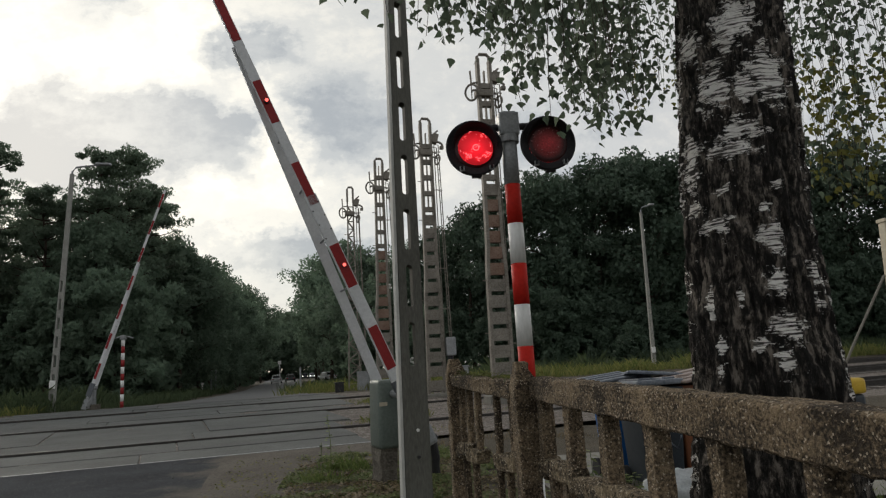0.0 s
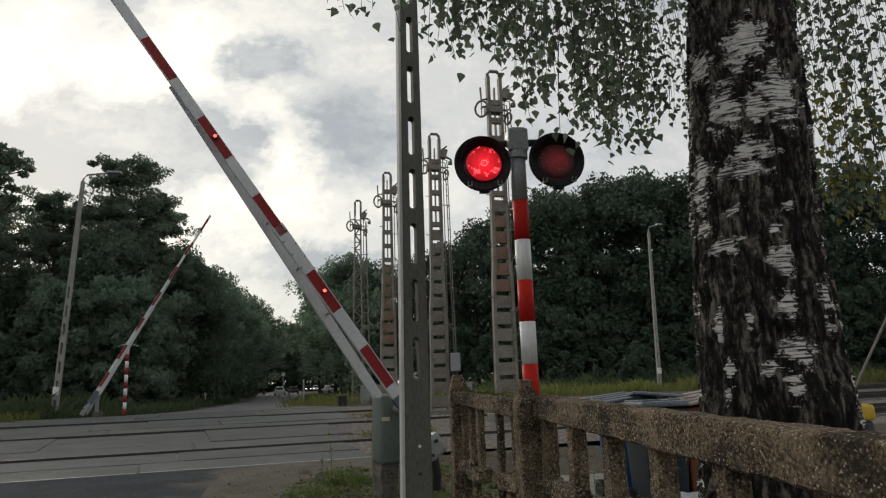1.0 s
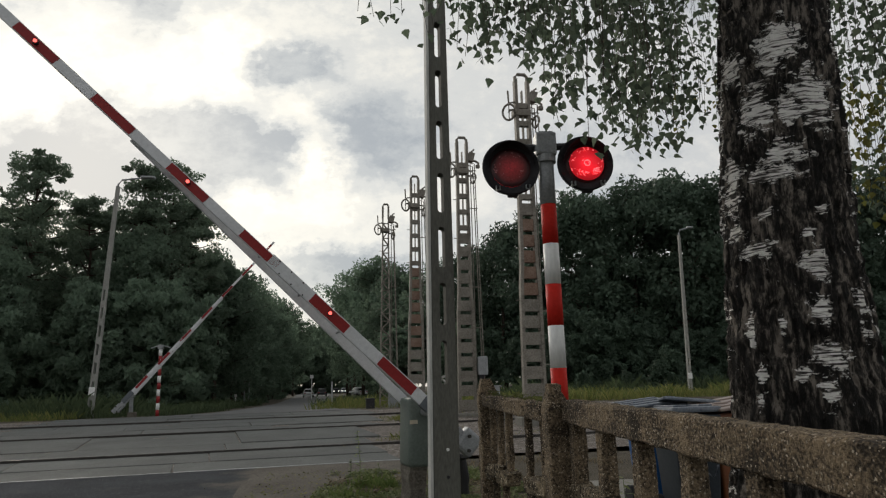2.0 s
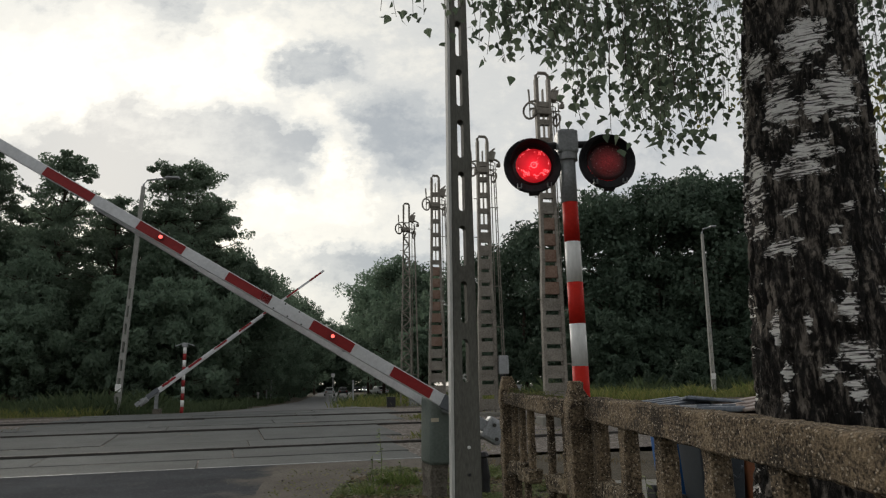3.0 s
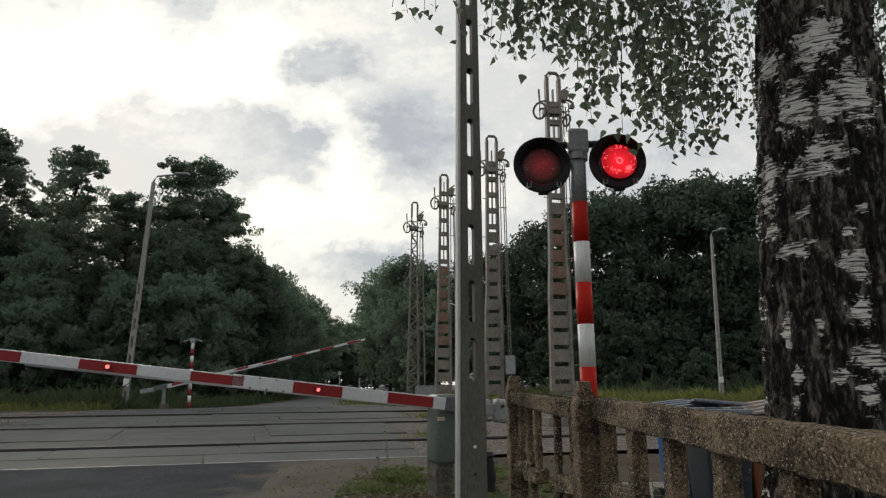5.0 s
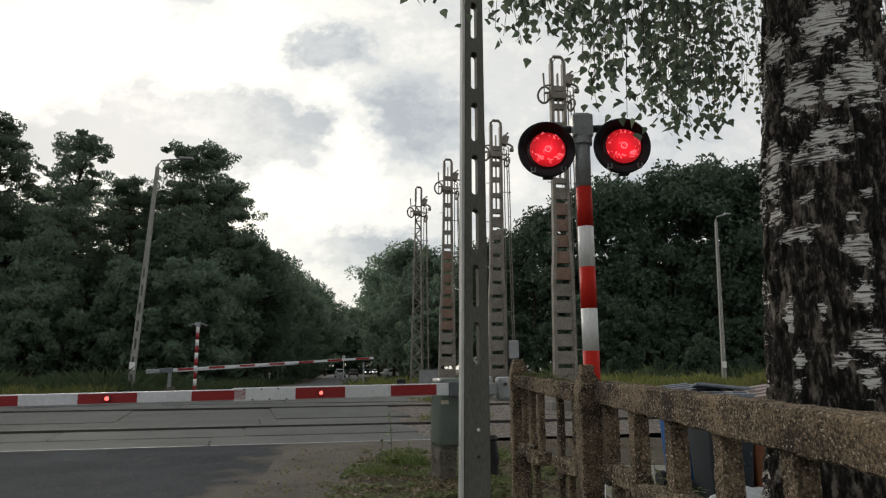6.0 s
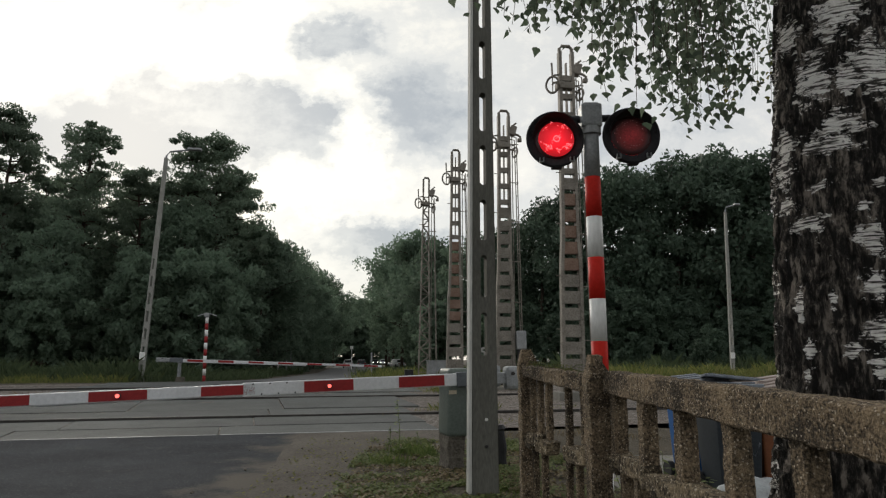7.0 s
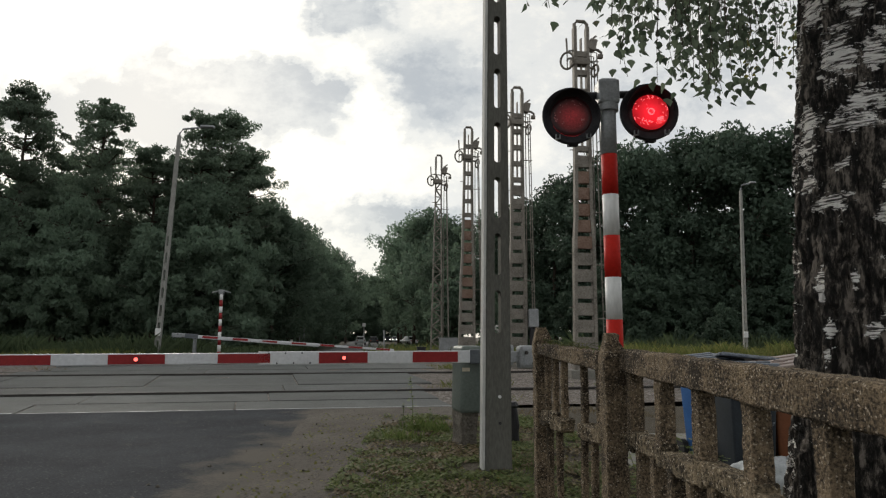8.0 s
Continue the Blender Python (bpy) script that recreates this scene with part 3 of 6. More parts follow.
def grid_box(bm, x0, x1, y0, y1, z0, z1, step=0.05):
    """A box cut finely enough to be worn at its edges."""
    r = bmesh.ops.create_cube(bm, size=1)
    vs = r["verts"]
    bmesh.ops.scale(bm, vec=(x1 - x0, y1 - y0, z1 - z0), verts=vs)
    bmesh.ops.translate(bm, vec=((x0 + x1) / 2, (y0 + y1) / 2, (z0 + z1) / 2), verts=vs)
    es = list({e for v in vs for e in v.link_edges})
    out = bmesh.ops.bevel(bm, geom=es, offset=0.007, segments=1, affect="EDGES")
    size = (x1 - x0, y1 - y0, z1 - z0)
    ax = size.index(max(size))
    n = int(size[ax] / step)
    lim = (x0, y0, z0)[ax]
    for k in range(1, n):
        co, no = [0, 0, 0], [0, 0, 0]
        co[ax], no[ax] = lim + size[ax] * k / n, 1
        bmesh.ops.bisect_plane(bm, geom=list(bm.verts) + list(bm.edges) + list(bm.faces), plane_co=co, plane_no=no)
    return bm


def build_barrier(name, m, label, near):
    root = thing(name, m, label, "barrier", "crossing barriers")
    piv = 1.03 if near else 0.78
    bm = fresh()
    if near:
        grid_box(bm, -0.185, 0.03, -0.16, 0.20, -0.3, 0.40, 0.05)
        rough(bm, 0.022, 7)
        rough(bm, 0.010, 25)
    else:
        box(bm, -0.19, 0.09, -0.16, 0.20, -0.3, 0.22, 0.03)
    part("plinth", bm, M_OLDCONC, root, "chipped concrete plinth")
    bm = fresh()
    top = piv + 0.17
    if near:
        box(bm, -0.20, 0.16, -0.20, 0.24, 0.38, top, 0.05)
    else:
        box(bm, -0.06, 0.06, -0.09, 0.09, 0.2, top - 0.1, 0.02)
    for v in bm.verts:
        k = (v.co.z - 0.38) / (top - 0.38)
        v.co.x = -0.02 + (v.co.x + 0.02) * (1.0 - 0.10 * k)
    hood = part("housing", bm, M_BOX if near else M_GALV, root, "grey-green painted steel drive housing" if near else "slim pale grey support", True)
    if near:
        bm2 = fresh()
        box(bm2, -0.183, -0.085, -0.2055, -0.2005, 0.89, 0.935)
        part("plate", bm2, M_CREAM, hood, "small pale maker's plate")
        bm = fresh()
        tube(bm, [(0.18, -0.1, 0.62), (0.26, -0.08, 0.45), (0.2, 0.02, 0.38)], 0.025)
        part("cable", bm, M_BLACK, hood)
    bm = fresh()
    tube(bm, [(0, -0.44, piv), (0, 0.44, piv)], 0.05, 14)
    part("shaft", bm, M_GALV, root)
    # the boom, along -x from the shaft; q is the side of the drive on which the banded beam lies
    q = -1 if near else 1

    def beam(bm, x0, x1, y0, y1, z0, z1, bevel=0.0, m=None):
        a, b = sorted((q * y0, q * y1))
        return box(bm, x0, x1, a, b, z0, z1, bevel, m)

    up = 0.047
    bm = fresh()
    slim = 1.0 if near else 0.68
    beam(bm, -2.6, 0.10, 0.395, 0.445, up - 0.072 * slim, up + 0.072 * slim, 0.01)
    beam(bm, -7.5, -2.6, 0.400, 0.440, up - 0.060 * slim, up + 0.060 * slim, 0.01)
    boom = new("boom", to_mesh("boom", bm, M_BOOM))
    boom.parent = root
    tagged(boom, "light grey boom with red reflective bands")
    bm = fresh()
    arm = [Vector((0.10, -q * 0.40, up - 0.01)), Vector((-4.6, q * 0.36, up - 0.03))]
    d = arm[1] - arm[0]
    box(bm, 0, d.length, -0.022, 0.022, -0.068, 0.060, 0.008, Matrix.Translation(arm[0]) @ pose(0, 0, 0, 0, 0, math.degrees(math.atan2(d.y, d.x))))
    part("brace_arm", bm, M_BOOM, boom)
    for k in range(5):
        f = 0.32 + 0.14 * k
        p = arm[0].lerp(arm[1], f)
        bm = fresh()
        tube(bm, [(p.x, p.y, up), (p.x, q * 0.40, up)], 0.014, 6)
        part("spacer", bm, M_GALV, boom)
    bm = fresh()
    beam(bm, -0.16, 0.30, 0.385, 0.455, up - 0.085, up + 0.085, 0.012)
    part("sleeve", bm, M_SLEEVE, boom, "dark grey clamp sleeve")
    for yc in (0.42, -0.40):
        bm = fresh()
        beam(bm, 0.1, 0.52 if near else 0.62, yc - 0.03, yc + 0.03, up - 0.075 * slim, up + 0.06 * slim, 0.01)
        part("tail_arm", bm, M_GALV, boom)
        bm = fresh()
        if near:
            beam(bm, 0.46, 0.72, yc - 0.08, yc + 0.08, up - 0.15, up + 0.13, 0.045)
        else:
            beam(bm, 0.40, 0.76, yc - 0.05, yc + 0.05, up - 0.085, up + 0.075, 0.03)
        w = part("counterweight", bm, M_GALV, boom, "pale grey counterweight plate with bolts")
        for bx, bz in ((0.54, 0.09), (0.64, -0.04)):
            bm = fresh()
            tube(bm, [(bx, q * (yc + 0.105), bz), (bx, q * (yc + 0.075), bz)], 0.022, 8)
            part("bolt", bm, M_RAIL, w)
    bm = fresh()
    box(bm, -0.275, 0.275, -0.003, 0.003, -0.060 * slim, 0.060 * slim)
    me_wide = to_mesh("red_band", bm, M_DARKRED)
    bm = fresh()
    box(bm, -0.275, 0.275, -0.003, 0.003, -0.050 * slim, 0.050 * slim)
    me_red = to_mesh("red_band", bm, M_DARKRED)
    for k in range(7):
        x = -0.588 - 1.08 * k
        wide = x > -2.5
        for face in ((0.447, 0.393) if wide else (0.442, 0.398)):
            shared("red_band", me_wide if wide else me_red, boom, pose(x, q * face, up))
    # lamps on the boom
    for k in (1, 3, 5) if near else ():
        x = -0.588 - 1.08 * k
        bm = fresh()
        tube(bm, [(x, q * 0.49, up), (x, q * 0.44, up)], 0.030, 14)
        lamp = part("boom_lamp", bm, M_BLACK, boom, "small round warning lamp")
        bm = fresh()
        tube(bm, [(x, q * 0.500, up), (x, q * 0.488, up)], 0.020, 12)
        part("lens", bm, M_LED, lamp, "lit red lens")
    for k in range(6):
        bm = fresh()
        x, z = -2.04 - 0.09 * k, up - 0.055 + 0.11 * (k % 2)
        tube(bm, [(x, q * 0.449, z), (x, q * 0.442, z)], 0.010, 6)
        part("rivet", bm, M_BLACK, boom)
    return root, boom


BARRIER, BOOM = build_barrier("barrier", pose(0.374, 8.587, 0, 0, 0, 16), "grey-green barrier drive with a red-banded boom beside the road", True)
FAR_BARRIER, FAR_BOOM = build_barrier("barrier", pose(-9.4, 25.2, 0.50, 0, 0, 193), "barrier with a red-banded boom across the tracks", False)


stub = thing("cable_bollard", pose(0.93, 8.7, 0, 3, -4, 20), "short dark iron cable bollard by the barrier drive", "bollard")
bm = fresh()
tube(bm, [(0, 0, -0.1), (0, 0, 0.12), (0.012, 0, 0.2), (0, 0, 0.40), (0, 0, 0.46)], [0.058, 0.05, 0.056, 0.046, 0.04], 12)
part("shaft", bm, M_BLACK, stub)
bm = fresh()
tube(bm, [(0, 0, 0.43), (0, 0, 0.455), (0, 0, 0.50)], [0.05, 0.072, 0.04], 8)
part("cap", bm, M_BLACK, stub)


# ---- crossing signals ----
def build_signal(m, label, z0):
    root = thing("crossing_signal", m, label, "crossing signal", "crossing signals")
    r = 0.058
    # bands downwards from the top of the painted part
    z, i = 2.645, 0
    while z > 0.05:
        lo = max(-0.1, z - 0.303)
        bm = fresh()
        tube(bm, [(0, 0, lo), (0, 0, z)], r, 20)
        part("post_band", bm, M_RED if i % 2 == 0 else M_WHITE, root, "red painted band" if i % 2 == 0 else "white painted band", True)
        z, i = lo, i + 1
        if z <= -0.1:
            break
    bm = fresh()
    tube(bm, [(0, 0, 2.645), (0, 0, 3.035)], r * 1.02, 20)
    part("post_top", bm, M_SIGPOST, root, "bare grey post top", True)
    bm = fresh()
    tube(bm, [(0, 0, 2.975), (0, 0, 3.03)], r * 1.35, 18)
    part("collar", bm, M_SIGPOST, root)
    bm = fresh()
    box(bm, -0.078, 0.078, -0.072, 0.072, 3.025, 3.205, 0.016)
    box(bm, -0.052, 0.058, -0.05, 0.05, 3.20, 3.218, 0.006)
    for bx, bz in ((-0.055, 3.05), (0.055, 3.05), (-0.055, 3.18), (0.055, 3.18)):
        tube(bm, [(bx, -0.07, bz), (bx, -0.08, bz)], 0.008, 6)
    part("terminal_box", bm, M_SIGPOST, root, "grey cast terminal box")
    bm = fresh()
    tube(bm, [(-0.25, 0.02, 3.10), (0.27, 0.02, 3.12)], 0.028, 10)
    part("cross_arm", bm, M_BLACK, root)
    discs = []
    for sx, sz in ((-0.276, 2.932), (0.299, 2.962)):
        bm = fresh()
        # round black screen with a deep rim, dished to the lamp
        n = 40
        prof = [(0.212, 0.03), (0.218, 0.0), (0.212, -0.020), (0.204, -0.016), (0.156, 0.000), (0.150, 0.02), (0.150, 0.10), (0.13, 0.14)]
        rings = [[bm.verts.new((sx + math.cos(k * math.tau / n) * a, -0.03 + b, sz + math.sin(k * math.tau / n) * a)) for k in range(n)] for a, b in prof]
        for r0, r1 in zip(rings, rings[1:]):
            for k in range(n):
                bm.faces.new((r0[k], r0[(k + 1) % n], r1[(k + 1) % n], r1[k]))
        bm.faces.new(rings[-1])
        # a small lug hangs under the rim
        box(bm, sx - 0.03, sx + 0.045, -0.04, 0.02, sz - 0.226, sz - 0.19, 0.008)
        head = part("lamp_head", bm, M_SOOT, root, "round charcoal lamp head with a rim", True)
        for q in (-0.108, 0.118):
            bm = fresh()
            zq = sz - math.sqrt(0.198 ** 2 - q ** 2)
            for dx in (-0.017, 0.011):
                box(bm, sx + q + dx, sx + q + dx + 0.006, -0.066, -0.03, zq - 0.016, zq + 0.016, 0.002)
            box(bm, sx + q - 0.017, sx + q + 0.017, -0.066, -0.03, zq - 0.02, zq - 0.014, 0.002)
            part("rim_clip", bm, M_GALV, head, "small pale metal clip")
        # hood over the upper half
        bm = fresh()
        arc = [math.pi * (0.02 + 0.96 * k / 24) for k in range(25)]
        for k in range(24):
            a0, a1 = arc[k], arc[k + 1]
            f0, f1 = 0.02 + 0.075 * math.sin(a0), 0.02 + 0.075 * math.sin(a1)
            q = [bm.verts.new((sx + math.cos(a) * R, y, sz + math.sin(a) * R)) for a, y, R in ((a0, -0.03, 0.168), (a1, -0.03, 0.168), (a1, -0.03 - f1, 0.176), (a0, -0.03 - f0, 0.176))]
            bm.faces.new(q)
            q2 = [bm.verts.new(v.co * 1.0) for v in q]
            for v in q2:
                dx, dz = v.co.x - sx, v.co.z - sz
                v.co.x, v.co.z = sx + dx * 1.02, sz + dz * 1.02
            bm.faces.new(q2[::-1])
            bm.faces.new((q[2], q[3], q2[3], q2[2]))
        bmesh.ops.remove_doubles(bm, verts=bm.verts, dist=0.0005)
        part("hood", bm, M_SOOT, head)
        bm = fresh()
        # ribbed dark red lens
        prof = [(0.1515, -0.010), (0.145, -0.014), (0.125, -0.022), (0.105, -0.016), (0.085, -0.024), (0.06, -0.018), (0.035, -0.026), (0.012, -0.021)]
        rings = [[bm.verts.new((math.cos(k * math.tau / 32) * a, -0.01 + b, math.sin(k * math.tau / 32) * a)) for k in range(32)] for a, b in prof]
        for r0, r1 in zip(rings, rings[1:]):
            for k in range(32):
                bm.faces.new((r0[k], r0[(k + 1) % 32], r1[(k + 1) % 32], r1[k]))
        bm.faces.new(rings[-1])
        lens_rng = random.Random(int(sx * 1000) + 900)
        part("lens", bm, M_LENS, head, "ribbed red lens", True).matrix_basis = pose(sx, 0, sz)
        # facets moulded into the glass, their sparkle put into a pale pink colour
        bm = fresh()
        for k in range(34):
            a = lens_rng.uniform(0.15, 1.15) * math.pi if k < 22 else lens_rng.uniform(1.2, 1.9) * math.pi
            rr = lens_rng.uniform(0.085, 0.132) if k < 22 else lens_rng.uniform(0.07, 0.10)
            c = Vector((sx + math.cos(a) * rr, -0.036, sz + math.sin(a) * rr))
            g = lens_rng.uniform(0.002, 0.0045)
            tube(bm, [c, c + Vector((-math.sin(a), 0, math.cos(a))) * g * 2], g, 5)
        tagged(part("facet", bm, M_FACET, head, "pale pink facets coloured as glints in the red glass"), kind="stuff")
        # the lit lamp insert
        bm = fresh()
        rings = [[bm.verts.new((math.cos(k * math.tau / 32) * a, b, math.sin(k * math.tau / 32) * a)) for k in range(32)] for a, b in ((0.134, 0.0), (0.112, -0.006), (0.002, -0.012))]
        for r0, r1 in zip(rings, rings[1:]):
            for k in range(32):
                bm.faces.new((r0[k], r0[(k + 1) % 32], r1[(k + 1) % 32], r1[k]))
        disc = part("lamp_insert", bm, M_GLOW, root, "glowing red lamp insert", True)
        rng = random.Random(7 + len(discs))
        bm = fresh()
        for k in range(64):
            # short bright dashes, thick on the upper rim and along a lower arc
            a = rng.uniform(-0.25, 1.3) * math.pi if k < 30 else rng.uniform(1.15, 1.85) * math.pi
            rr = rng.gauss(0.108, 0.010) if k < 30 else rng.gauss(0.090, 0.009)
            g, ln = rng.uniform(0.0012, 0.0032), rng.uniform(0.006, 0.020)
            turn = a + rng.uniform(0.6, 2.2)
            c = Vector((math.cos(a) * rr, -0.018, math.sin(a) * rr))
            tube(bm, [c, c + Vector((math.cos(turn), 0, math.sin(turn))) * ln], g, 5)
        for k in range(7):
            c = Vector((rng.gauss(0, 0.022), -0.018, rng.gauss(0, 0.028)))
            tube(bm, [c, c + Vector((rng.uniform(-1, 1), 0, rng.uniform(-1, 1))) * 0.016], rng.uniform(0.0012, 0.0026), 5)
        ring(bm, (0, -0.017, 0), (0, 1, 0), 0.022, 0.004)
        tagged(part("sparkle", bm, M_CORE, disc, "bright facets of the lens"), kind="stuff")
        discs.append((disc, sx, sz))
    return root, discs


SIGNAL, DISCS = build_signal(pose(1.262, 4.86, 0), "red-and-white banded post with two round red lamps", 0)


def build_far_signal(m):
    root = thing("crossing_signal", m, "slim red-and-white banded signal post across the tracks", "crossing signal", "crossing signals")
    z = 0.0
    for i in range(10):
        bm = fresh()
        tube(bm, [(0, 0, z), (0, 0, z + 0.2475)], 0.062, 14)
        part("post_band", bm, M_DARKRED if i % 2 == 0 else M_WHITE, root, "red painted band" if i % 2 == 0 else "white painted band", True)
        z += 0.2475
    bm = fresh()
    box(bm, -0.09, 0.09, -0.09, 0.09, z, z + 0.16, 0.02)
    part("terminal_box", bm, M_GALV, root)
    bm = fresh()
    tube(bm, [(-0.36, 0, z + 0.04), (-0.15, 0, z + 0.11), (0.15, 0, z + 0.11), (0.36, 0, z + 0.04)], 0.022, 8)
    part("cross_arm", bm, M_GALV, root)


build_far_signal(pose(-8.75, 26.0, 0.5))


# ---- slotted concrete pole ----
def build_pole():
    root = thing("utility_pole", pose(0.571, 7.0, 0, 0, 0.35, 8), "slotted grey concrete utility pole on the grass verge", "utility pole")
    h = 9.5
    bm = fresh()

    def half(z):
        return 0.1425 - 0.0071 * z

    # two flanges joined by webs between the slots
    slot = 0.034
    starts = [1.345 + 0.600 * k for k in range(13)]
    for sgn in (-1, 1):
        vs = []
        for zz in (-0.4, h):
            w = half(zz)
            for a, d in ((slot, -0.07), (w, -0.07), (w, 0.07), (slot, 0.07)):
                vs.append(bm.verts.new((sgn * a, d, zz)))
        for q in ((0, 1, 5, 4), (1, 2, 6, 5), (2, 3, 7, 6), (3, 0, 4, 7), (3, 2, 1, 0), (4, 5, 6, 7)):
            bm.faces.new([vs[i] for i in (q if sgn > 0 else q[::-1])])
    lo = -0.4
    for s in starts:
        box(bm, -slot, slot, -0.07, 0.07, lo, s)
        lo = s + 0.44
    box(bm, -slot, slot, -0.07, 0.07, lo, h)

    def fillet(sx, z, up):
        """Fills one corner of a slot, so that its end is a half circle."""
        outline = [(sx * slot, z)] + [(sx * slot * math.cos(k * math.pi / 8), z + up * slot * (1 - math.sin(k * math.pi / 8))) for k in range(5)]
        front = [bm.verts.new((a, -0.0695, b)) for a, b in outline]
        back = [bm.verts.new((a, 0.0695, b)) for a, b in outline]
        n = len(outline)
        bm.faces.new(front), bm.faces.new(back[::-1])
        for k in range(n):
            bm.faces.new((front[k], back[k], back[(k + 1) % n], front[(k + 1) % n]))

    es = [e for e in bm.edges if e.calc_length() > 5 and abs(e.verts[0].co.x) > 0.04]
    bmesh.ops.bevel(bm, geom=es, offset=0.012, segments=2, affect="EDGES")
    for z in starts:
        for sx in (-1, 1):
            fillet(sx, z, 1)
            fillet(sx, z + 0.44, -1)
    bmesh.ops.recalc_face_normals(bm, faces=bm.faces)
    part("shaft", bm, M_POLE, root, "slotted concrete shaft")
    # thin pale strip: skylight from the road side painted onto this face
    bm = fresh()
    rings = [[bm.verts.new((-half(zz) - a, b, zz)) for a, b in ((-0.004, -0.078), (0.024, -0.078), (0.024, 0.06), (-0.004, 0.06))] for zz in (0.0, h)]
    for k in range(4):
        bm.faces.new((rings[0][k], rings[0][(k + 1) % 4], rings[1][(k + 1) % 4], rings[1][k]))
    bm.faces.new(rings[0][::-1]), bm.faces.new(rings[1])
    part("side_face", bm, M_LIT_SIDE, root, "pale streaked side face with the skylight put into its colour")
    for z, mat in ((0.71, M_WHITE), (0.45, M_BLACK)):
        bm = fresh()
        tube(bm, [(0.015, -0.085, z), (0.015, -0.068, z)], 0.016, 10)
        part("bolt", bm, mat, root)
    bm = fresh()
    for k in range(9):
        a = k * 0.7
        box(bm, -0.02 + 0.018 * math.cos(a), 0.0 + 0.018 * math.cos(a), -0.03, 0.01, 1.365 + 0.006 * k, 1.385 + 0.006 * k, 0.004)
    part("nest", bm, M_WHITE, root, "pale rubble caught in a slot")


build_pole()


# ---- concrete openwork fence ----
def fence_post(m, seed, half, lift):
    bm = fresh()
    grid_box(bm, -half, half, -half, half, -0.3, 1.245 + lift, 0.035)
    for v in bm.verts:
        if v.co.z > 1.21 + lift:
            v.co.x *= 0.62
            v.co.y *= 0.7
            v.co.z += 0.05
        elif v.co.z > 1.12 + lift:
            v.co.x = v.co.x * 1.28 + 0.012
    for v in bm.verts:
        v.co += noise.noise_vector((v.co + Vector((seed * 7, 0, 0))) * 12) * 0.009 + noise.noise_vector(v.co * 55) * 0.005
    ob = new("fence_post", to_mesh("fence_post", bm, M_FENCE))
    ob.matrix_basis = m
    return tagged(ob, "rough pebble-dashed concrete fence post with a worn top", "fence post", "fence posts")


def fence_panel(a, b, upper, lower, label, rail_a, rail_b, broken=(), thin=1.0, overlap=0.0):
    """One cast panel between two posts: top rail, staggered middle rail, uprights above and below it, foot rail."""
    a, b = Vector(a), Vector(b)
    d = b - a
    ang = math.degrees(math.atan2(d.y, d.x))
    root = thing("concrete_fence_panel", pose(a.x, a.y, 0, 0, 0, ang), label, "fence", "fence panels")
    n = d.length
    bm = fresh()
    # the rail has settled: its lower and upper edge at either end
    grid_box(bm, 0.05 - overlap, n - 0.05, -0.05, 0.05, 0.0, 0.11, 0.018)
    for v in bm.verts:
        k = v.co.x / n
        lo, hi = rail_a[0] + (rail_b[0] - rail_a[0]) * k, rail_a[1] + (rail_b[1] - rail_a[1]) * k
        v.co.z = lo + (hi - lo) * v.co.z / 0.11
    rough(bm, 0.006, 9)
    rough(bm, 0.0045, 60)
    part("top_rail", bm, M_FENCE, root)
    bm = fresh()
    grid_box(bm, 0.05, n - 0.05, -0.05, 0.05, 0.10, 0.20, 0.06)
    rough(bm, 0.010)
    part("foot_rail", bm, M_FENCE, root)
    for i, s in enumerate(upper):
        bm = fresh()
        grid_box(bm, s - 0.036 * thin, s + 0.036 * thin, -0.033 * thin, 0.033 * thin, 0.80 if i not in broken else 0.74, rail_a[0] + (rail_b[0] - rail_a[0]) * s / n + 0.012, 0.022)
        rough(bm, 0.005, 9)
        rough(bm, 0.0035, 55)
        part("upper_bar", bm, M_FENCE, root)
    edges = sorted([0.05, *upper, n - 0.05])
    for i, (s0, s1) in enumerate(zip(edges, edges[1:])):
        if i in broken:
            continue
        st = 0.012 if i % 2 else -0.012
        bm = fresh()
        grid_box(bm, s0 - 0.02, s1 + 0.045, -0.040, 0.040, 0.785 + st, 0.86 + st, 0.02)
        rough(bm, 0.010, 14)
        rough(bm, 0.006, 55)
        part("middle_rail", bm, M_LICHEN, root)
    for s in lower:
        bm = fresh()
        grid_box(bm, s - 0.03 * thin, s + 0.03 * thin, -0.033 * thin, 0.033 * thin, 0.19, 0.80, 0.06)
        rough(bm, 0.005, 9)
        part("lower_bar", bm, M_FENCE, root)
    return root


P1, P2, P3 = (0.655, 4.30), (0.880, 3.42), (1.10, 0.55)
fence_post(pose(*P1, 0, 0, 0, 4), 0, 0.048, 0.07)
fence_post(pose(*P2, 0, 0, 0, 5), 1, 0.053, 0.03)
fence_post(pose(*P3, 0, 0, 0, 23), 2, 0.058, 0.0)
fence_panel((0.950, 3.38), P3, [0.085 + 0.372 * k for k in range(8)], [0.18 + 0.186 * k for k in range(14)], "weathered pebbled concrete openwork fence panel before the birch", (1.142, 1.248), (1.06, 1.185), overlap=0.075)
fence_panel(P1, P2, [0.10, 0.22, 0.34, 0.60, 0.78], [0.12, 0.26, 0.58, 0.70, 0.82], "short broken concrete openwork fence panel with gaps", (1.205, 1.272), (1.135, 1.232), broken=(3,), thin=0.56)

# dry stalks lying on the short panel's rail
bm = fresh()
rng = random.Random(11)
